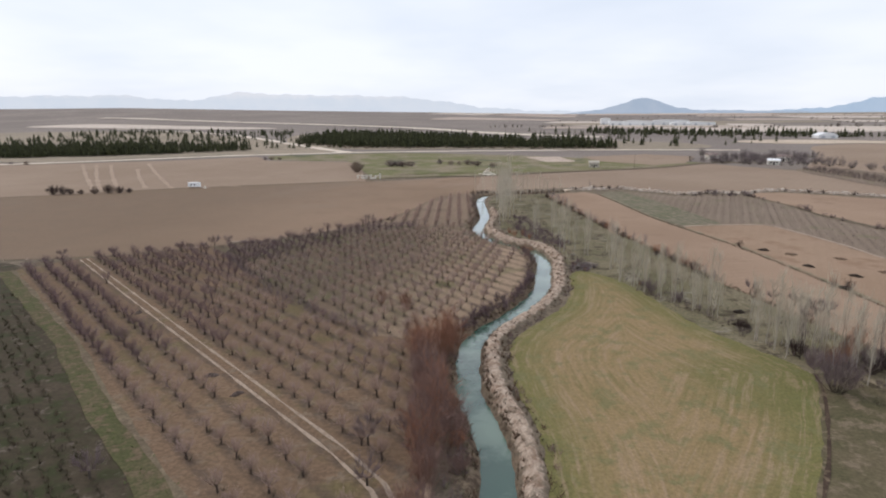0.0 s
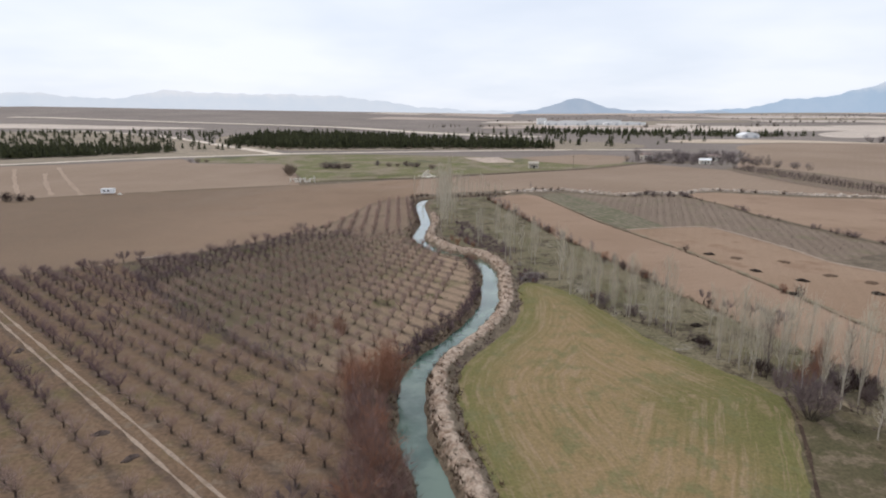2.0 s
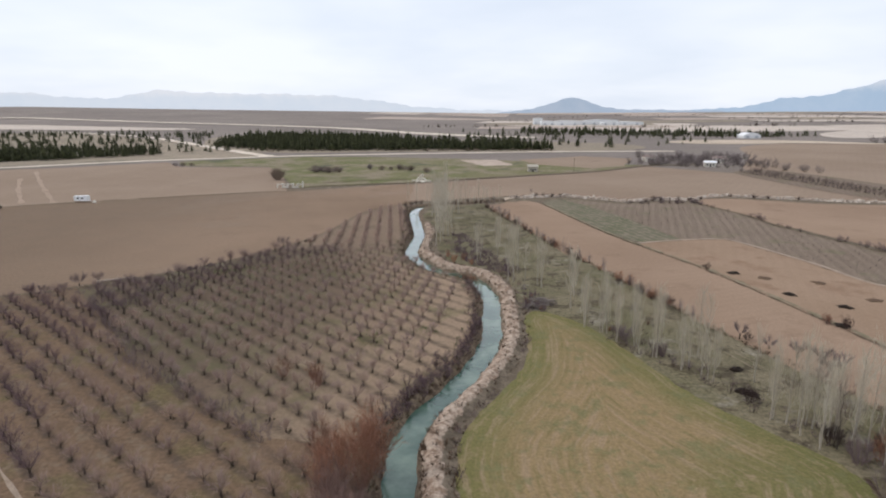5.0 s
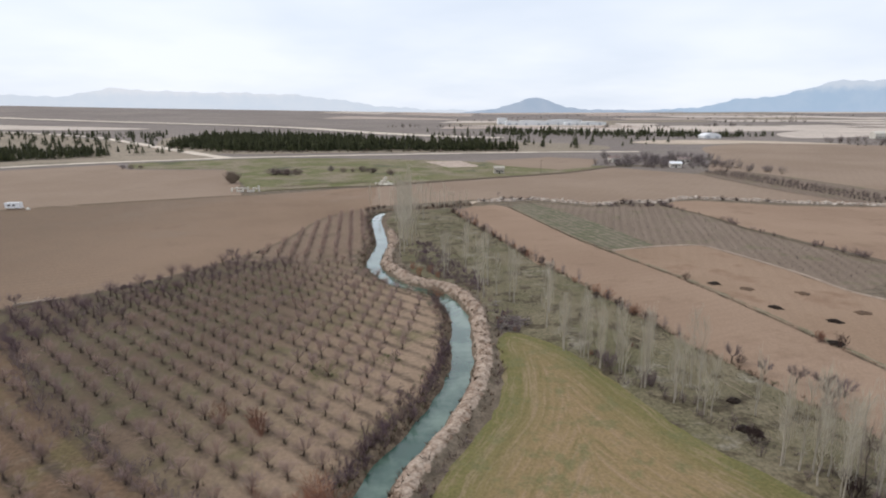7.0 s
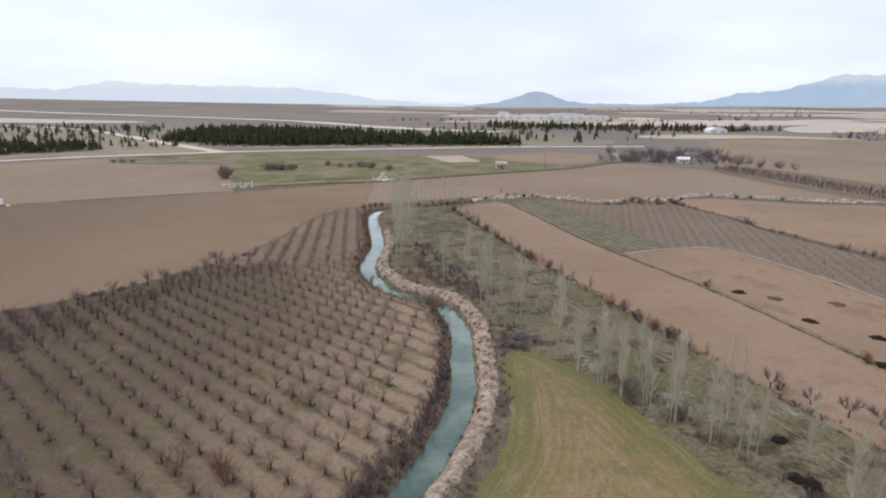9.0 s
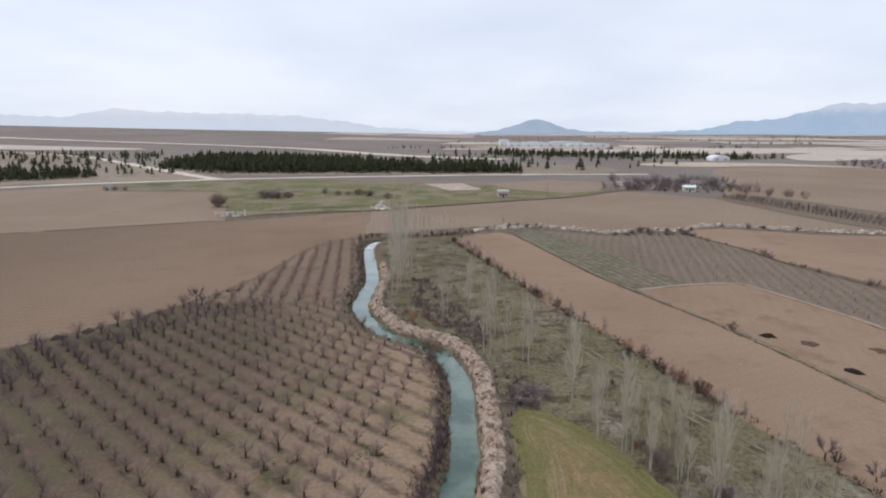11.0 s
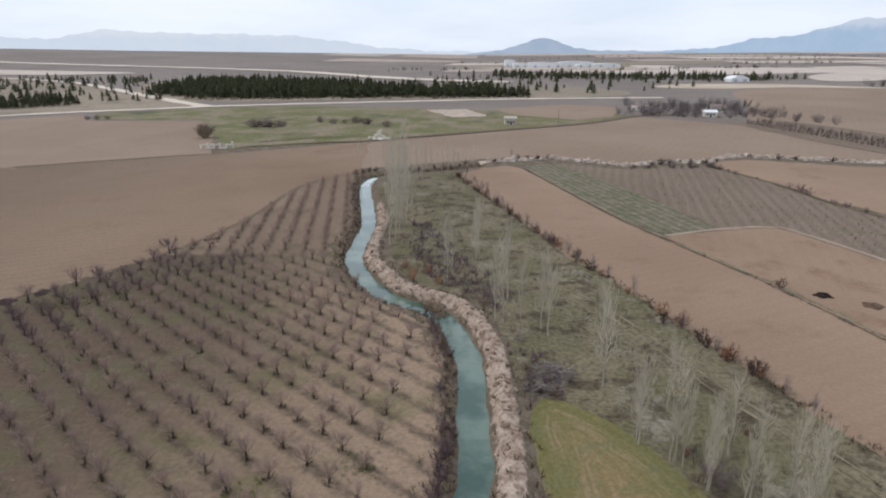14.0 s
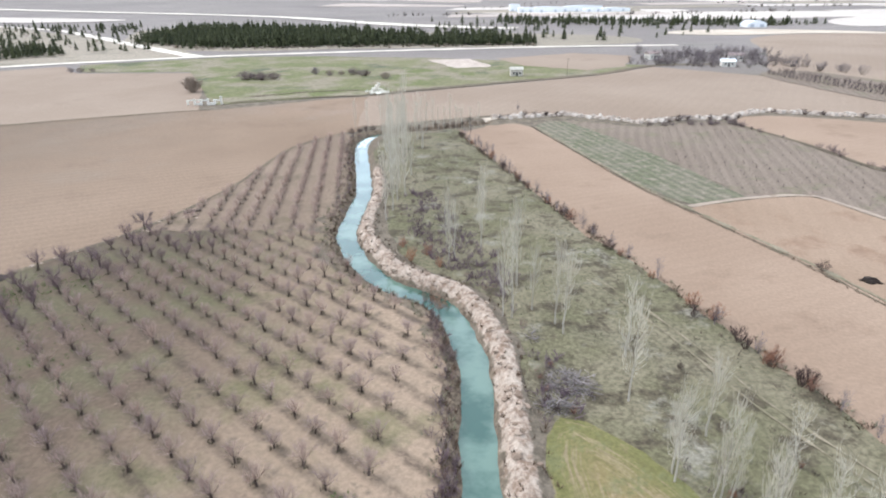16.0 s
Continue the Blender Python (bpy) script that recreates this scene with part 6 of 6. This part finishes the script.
for i, (hx, hy, old) in enumerate(((63, 167.3, 0), (68.6, 163, 1), (79.6, 159.5, 1), (68, 149.4, 0), (75, 140.7, 0), (84, 146, 1), (90, 140, 1), (67.8, 129.4, 0), (86, 131, 0))):
    if old:
        heap(hx, hy, 1.9, 1.6, 0.28, M["manure_old"], "low spread heap of brown manure on bare field", i)
    else:
        heap(hx, hy, 1.7, 1.3, 0.5, M["manure"], "dark heap of manure on bare field", i)
for i, (hx, hy) in enumerate(((39.6, 107.8), (37.3, 100.2), (38.5, 99.2))):
    heap(hx, hy, 1.2, 0.9, 0.5, M["manure"], "dark heap of rotted brush in the pasture", 20 + i)


for i, (hx, hy) in enumerate(((-45.4, 64.5), (-38.5, 59.7), (-76.3, 88.2))):
    heap(hx - 1.1, hy - 1.5, 1.2, 0.6, 0.45, M["prunings"], "dark heap of prunings beside the orchard track", 30 + i)


for i, (hx, hy) in enumerate(((-78.8, 163.3), (-75.3, 167.5))):
    heap(hx, hy, 1.5, 0.9, 0.8, M["prunings"], "dark heap of prunings at the orchard's margin", 40 + i)


def felled_trunk(x0, y0, x1, y1, radius, mat, label, seed):
    """A felled trunk with broken limb stubs lying along the margin."""
    rng = random.Random(seed)
    d = Vector((x1 - x0, y1 - y0, 0))
    n = 6
    pts = [Vector((d.x * k / n + rng.uniform(-0.15, 0.15), d.y * k / n + rng.uniform(-0.15, 0.15), radius * (0.85 - 0.5 * k / n))) for k in range(n + 1)]
    g = Geo()
    g.path(pts, [radius * (1 - 0.6 * k / n) for k in range(n + 1)], 8)
    ob = tagged(new("felled_trunk"), label, "log")
    ob.matrix_basis = pose(x0, y0, up_at(x0, y0))
    part("trunk", g, mat, ob, smooth=True)
    for k in range(7):
        g = Geo()
        p = pts[rng.randrange(1, n)]
        e = Vector((rng.uniform(-1, 1), rng.uniform(-1, 1), rng.uniform(0.15, 0.9))).normalized()
        g.tube(p, p + e * rng.uniform(0.6, 1.5), radius * 0.3, radius * 0.1, 5)
        part("limb", g, mat, ob)


felled_trunk(-95.3, 149.2, -88.9, 155.2, 0.42, M["clod_plain"], "pale bleached felled trunk at the orchard's margin", 3)
felled_trunk(-58.8, 199, -56.2, 201.6, 0.35, M["prunings"], "dark felled trunk at the orchard's margin", 4)


# ---- woods ----
def build_woods():
    rng = random.Random(31)
    geos = [conifer_geo(300 + s, 6.5 + 1.1 * s) for s in range(5)]
    mats = (M["trunk_dark"], M["conifer"])
    block = random_in([(-300, 645), (-208, 580), (-84, 584), (20, 584), (62, 590), (64, 604), (-60, 660), (-150, 740), (-300, 790)], 2500, rng)
    mass("pine_plantation", geos, block, mats, rng, "dense dark green pine plantation", "pine wood", (0.55, 1.5))
    brown = random_in([(-300, 625), (-208, 562), (-84, 568), (62, 570), (62, 582), (-84, 580), (-208, 574), (-300, 640)], 60, rng)
    mass("pine_edge_bushes", [shrub_geo(310 + s, 4, 5, 7, 4, 2.6) for s in range(3)], brown, (M["twig_tan"], M["twig_tan"]), rng, "pale brown bushes along the pine edge", "bushes", (0.5, 1.2))
    west = random_in([(-620, 420), (-480, 436), (-400, 468), (-335, 502), (-296, 525), (-310, 560), (-400, 570), (-500, 560), (-640, 520)], 900, rng) + random_in([(-620, 418), (-480, 434), (-400, 466), (-350, 492), (-360, 508), (-480, 470), (-620, 446)], 380, rng)
    mass("pine_wood", geos, west, mats, rng, "dense young pines beside the dirt road", "pine wood", (0.55, 1.35))
    sparse = random_in([(-700, 520), (-330, 520), (-235, 575), (-300, 640), (-420, 900), (-800, 980)], 420, rng) + random_in([(-60, 690), (120, 600), (330, 740), (330, 800), (60, 960), (-40, 960)], 90, rng)
    sparse += random_in([(40, 850), (330, 770), (420, 800), (300, 900), (60, 1010)], 420, rng)
    mass("scattered_pines", geos, sparse, mats, rng, "scattered young pines on the scrub", "pines", (0.55, 1.2))
    edge = [plant("pine", conifer_geo(320 + s, 6.5), M["trunk_dark"], M["conifer"], "young dark green pine at the edge of a wood", "pine", "pines at the wood's edge") for s in range(4)]
    plant_many(edge, random_in([(-300, 632), (-208, 568), (-84, 572), (62, 572), (62, 586), (-84, 584), (-208, 580), (-300, 645)], 46, rng), rng, (0.5, 0.95), 2)
    farm = [plant("farm_tree", shrub_geo(330 + s, 7.0, 7.5, 14, 5, 1.8), M["trunk_dark"], M["twig_far"], "tall bare tree by the farm", "tree", "trees round the farm") for s in range(4)]
    plant_many(farm, random_in([(100, 448), (160, 432), (190, 440), (205, 505), (122, 515)], 95, rng) + random_in([(176, 440), (206, 400), (214, 404), (190, 450)], 14, rng), rng, (0.6, 1.3), 3)
    low = [shrub_geo(334 + s, 3.6, 6.0, 7, 3, 2.2) for s in range(3)]
    mass("farm_thicket", low, random_in([(104, 448), (160, 434), (192, 440), (200, 500), (126, 510)], 100, rng), (M["trunk_dark"], M["twig_far"]), rng, "dense bare thicket round the farm", "brush", (0.6, 1.3))
    far = [shrub_geo(340 + s, 7.0, 8.0, 7, 3, 3.6) for s in range(4)]
    mass("far_grove", far, random_in([(395, 640), (520, 595), (700, 640), (660, 770), (430, 720)], 150, rng), (M["trunk_dark"], M["twig_far"]), rng, "bare grove round far houses", "trees", (0.7, 1.4))
    dots = [(x + rng.uniform(-w, w), y + rng.uniform(-12, 12)) for x, y, w, k in ((520, 1180, 60, 16), (330, 1120, 70, 14), (760, 1500, 120, 22), (160, 1650, 160, 18), (950, 1950, 200, 26), (420, 2150, 220, 20), (1300, 2300, 240, 26), (700, 2700, 300, 24), (1500, 2900, 260, 22), (-60, 1180, 80, 14)) for i in range(k)]
    mass("far_tree_lines", [shrub_geo(346 + s, 8.0, 10.0, 5, 1, 9.0) for s in range(3)], dots, (M["trunk_dark"], M["twig_dark"]), rng, "dark lines of trees on the far plain", "trees", (0.6, 1.4))
    scrub = random_in([(-760, 560), (-340, 530), (-250, 590), (-330, 700), (-430, 960), (-900, 1050)], 160, rng) + random_in([(-300, 640), (-208, 562), (60, 570), (60, 578), (-208, 576), (-290, 650)], 40, rng)
    mass("scrub_bushes", [shrub_geo(356 + s, 2.6, 4.0, 5, 1, 3.0) for s in range(3)], scrub, (M["twig_tan"], M["twig_far"]), rng, "low grey scrub among the young pines", "bushes", (0.5, 1.3))
    rows = []
    for k in range(46):
        f = k / 45
        for j in range(2):
            rows.append((163 + 34 * f + j * 9 + rng.uniform(-0.4, 0.4), 408 - 116 * f + j * 7 + rng.uniform(-0.4, 0.4)))
    mass("tree_rows", [shrub_geo(350 + s, 4.4, 3.4, 9, 4, 2.0) for s in range(4)], rows, (M["trunk_dark"], M["twig_mauve"]), rng, "rows of bare orchard trees along a field", "fruit trees", (0.75, 1.05))
    vines = []
    for i in range(30):
        for k in range(34):
            x, y = 68 + i * 2.3 - k * 0.82 + rng.uniform(-0.4, 0.4), 285 - k * 3.1 - i * 0.6 + rng.uniform(-0.9, 0.9)
            if rng.random() < 0.25:
                continue
            if inside([(40, 296), (64, 286), (80, 292), (94, 289), (101, 262), (103.5, 238), (107, 222), (118, 184), (93, 168), (90, 182), (82, 205), (77, 213), (63, 211), (61, 224), (52, 263)], x, y)[0]:
                vines.append((x, y))
    mass("vine_rows", [shrub_geo(360 + s, 0.8, 0.6, 3, 2, 0.7) for s in range(3)], vines, (M["twig_dark"], M["twig_mauve"]), rng, "thin rows of bare young vines", "vines", (0.7, 1.3))


build_woods()


# ---- buildings and made things, far off ----
def house(x, y, turn, w, d, h, roof, label, wall_mat, roof_mat, name="house"):
    """A small house with a pitched roof, a door and windows."""
    ob = tagged(new(name), label, "house")
    ob.matrix_basis = put_at(x, y, turn)
    g = Geo()
    g.box((-w / 2, -d / 2, -0.4), (w / 2, d / 2, h))
    part("wall", g, wall_mat, ob)
    g = Geo()
    e = 0.35
    g.v = [Vector(v) for v in ((-w / 2 - e, -d / 2 - e, h + 0.01), (w / 2 + e, -d / 2 - e, h + 0.01), (w / 2 + e, d / 2 + e, h + 0.01), (-w / 2 - e, d / 2 + e, h + 0.01), (-w / 2 - e, 0, h + roof), (w / 2 + e, 0, h + roof))]
    g.f = [(0, 1, 5, 4), (2, 3, 4, 5), (0, 4, 3), (1, 2, 5), (0, 3, 2, 1)]
    part("roof", g, roof_mat, ob)
    g = Geo()
    g.box((-0.5, -d / 2 - 0.06, 0), (0.5, -d / 2 + 0.02, 2.05))
    part("door", g, M["dark_opening"], ob, "dark door")
    n = max(2, int(w // 3))
    for i in range(n):
        wx = -w / 2 + w * (i + 0.5) / n
        if abs(wx) < 1.1:
            continue
        g = Geo()
        g.box((wx - 0.45, -d / 2 - 0.05, 1.0), (wx + 0.45, -d / 2 + 0.02, 2.1))
        part("window", g, M["dark_opening"], ob, "dark window")
    return ob


house(30, 412, 4, 6.5, 5, 3.4, 1.3, "small pale stone field house in the meadow", M["old_stone"], M["old_stone"])
house(156, 443, -8, 7.5, 5, 2.8, 1.4, "low farmhouse with a white roof among bare trees", M["white_wall"], M["white_metal"])
house(172, 470, -20, 9, 6, 3.2, 1.6, "farmhouse behind bare trees", M["white_wall"], M["roof_tile"])
house(124, 482, 15, 8, 6, 3.2, 1.6, "farmhouse with tiled roof behind bare trees", M["white_wall"], M["roof_tile"])
for hx, hy, turn, w in ((560, 690, 10, 16), (600, 700, -5, 20), (640, 720, 12, 22), (690, 740, 0, 24), (520, 760, 8, 16), (740, 800, 6, 26)):
    house(hx, hy, turn, w, 9, 6, 2.5, "pale house of a far settlement", M["white_wall"], M["white_wall"])


def hall(x, y, turn, w, d, h, rise, label, mat, name="factory_hall"):
    """A long hall with a shallow curved roof and gates."""
    ob = tagged(new(name), label, "hall")
    ob.matrix_basis = put_at(x, y, turn)
    g = Geo()
    g.box((-w / 2, -d / 2, -1), (w / 2, d / 2, h))
    part("wall", g, mat, ob)
    g = Geo()
    n = 10
    for s in (-1, 1):
        for i in range(n + 1):
            f = i / n * 2 - 1
            g.v.append(Vector((f * (w / 2 + 0.4), s * (d / 2 + 0.4), h + 0.02 + rise * (1 - f * f))))
    for i in range(n):
        g.f.append((i, i + 1, n + 2 + i, n + 1 + i))
    g.f += [tuple(range(n, -1, -1)), tuple(range(n + 1, 2 * n + 2))]
    part("roof", g, M["white_metal"], ob)
    for i in range(2):
        g = Geo()
        gx = w * (-0.25 + 0.5 * i)
        g.box((gx - 2.2, -d / 2 - 0.1, 0), (gx + 2.2, -d / 2 + 0.05, min(4.5, h - 0.3)))
        part("gate", g, M["grey_metal"], ob, "grey metal gate")


hall(322, 776, 6, 22, 16, 3, 3.6, "white vaulted farm hangar", M["white_metal"], "hangar")
for hx, hy, turn, w, h in ((128, 1300, 0, 30, 8), (168, 1290, 0, 52, 9), (214, 1310, 0, 44, 7.5), (252, 1285, 0, 34, 5), (296, 1290, 0, 50, 6), (112, 1370, 0, 20, 13), (250, 1360, 0, 70, 9)):
    hall(hx, hy, turn, w, 30, h, 1.4, "white factory hall on the plain", M["white_metal"])


def trailer(x, y, turn):
    """A white site caravan on two axles with a drawbar."""
    ob = tagged(new("caravan"), "white site caravan parked at the field's edge", "caravan")
    ob.matrix_basis = put_at(x, y, turn)
    g = Geo()
    g.box((-3.2, -1.2, 0.7), (3.2, 1.2, 3.0))
    g.box((-3.0, -1.1, 3.0), (3.0, 1.1, 3.15))
    part("body", g, M["white_metal"], ob)
    for wx in (-1.6, 1.6):
        for wy in (-1.05, 1.05):
            g = Geo()
            g.tube((wx, wy - 0.12, 0.4), (wx, wy + 0.12, 0.4), 0.42, 0.42, 12)
            part("wheel", g, M["rubber"], ob)
    for wx in (-1.8, 0.2):
        g = Geo()
        g.box((wx, -1.24, 1.6), (wx + 1.0, -1.18, 2.4))
        part("window", g, M["dark_opening"], ob, "dark window")
    g = Geo()
    g.box((3.2, -0.08, 0.62), (4.6, 0.08, 0.75))
    part("drawbar", g, M["grey_metal"], ob)


trailer(-195.5, 284, 6)
g = Geo()
g.lump((0, 0, 0), (0.9, 0.8, 1.0), random.Random(2), 4, 10, 0.15)
tank = tagged(new("feed_sack_pile", g.mesh("feed_sack_pile", M["white_wall"])), "small pale pile beside the caravan", "pile")
tank.matrix_basis = put_at(-188.5, 283, 0)


def ruin(x, y, turn):
    """The standing wall of a roofless white building with open bays."""
    ob = tagged(new("ruined_wall"), "roofless white ruined wall with open bays", "ruin")
    ob.matrix_basis = put_at(x, y, turn)
    tops = (2.2, 2.5, 2.3, 2.6, 2.2, 3.4)
    for i, t in enumerate(tops):
        g = Geo()
        px = -7 + i * 2.8
        g.box((px - 0.4, -0.3, -0.3), (px + 0.4, 0.3, t))
        part("pier", g, M["white_wall"], ob)
        if i in (0, 1, 2, 4):
            g = Geo()
            g.box((px + 0.4, -0.26, 1.7), (px + 2.4, 0.26, 2.15))
            part("lintel", g, M["white_wall"], ob)
        if i in (1, 3):
            g = Geo()
            g.box((px + 0.4, -0.24, -0.3), (px + 2.4, 0.24, 0.9))
            part("low_wall", g, M["white_wall"], ob)


ruin(-109.5, 334.5, 6)


def rubble_heap(x, y):
    rng = random.Random(6)
    ob = tagged(new("rubble_heap"), "pale heap of rubble with tumbled masonry blocks", "rubble")
    ob.matrix_basis = put_at(x, y, 0)
    g = Geo()
    for i in range(26):
        a, r = rng.uniform(0, 6.283), 5.5 * rng.random() ** 0.6
        g.lump((math.cos(a) * r, math.sin(a) * r, 0), (rng.uniform(0.6, 1.6), rng.uniform(0.6, 1.6), rng.uniform(0.4, 1.5)), rng, 3, 7, 0.3)
    part("spoil", g, M["rubble"], ob)
    for bx, by, bz, s, turn in ((-1.5, 0, 0, 2.2, 20), (1.4, 0.5, 0, 1.8, -30), (-0.4, 0.2, 1.9, 1.6, 50), (2.4, -0.6, 0, 1.2, 10), (-3, -0.8, 0, 1.2, 70), (0.6, 0.2, 3.1, 1.2, 15)):
        g = Geo()
        g.box((-s / 2, -s * 0.35, 0), (s / 2, s * 0.35, s))
        b = part("block", g, M["rubble"], ob)
        b.matrix_basis = pose(bx, by, bz, 8, 5, turn)


rubble_heap(-39, 362)


def utility_pole(x, y, high):
    ob = tagged(new("utility_pole"), "plain wooden utility pole in the field", "utility pole", "poles")
    ob.matrix_basis = put_at(x, y, 20)
    g = Geo()
    g.tube((0, 0, -0.5), (0, 0, high), 0.15, 0.1, 8)
    part("pole", g, M["pole_wood"], ob)
    g = Geo()
    g.box((-0.9, -0.06, high - 0.7), (0.9, 0.06, high - 0.55))
    part("crossarm", g, M["pole_wood"], ob)


utility_pole(56.9, 409, 9)
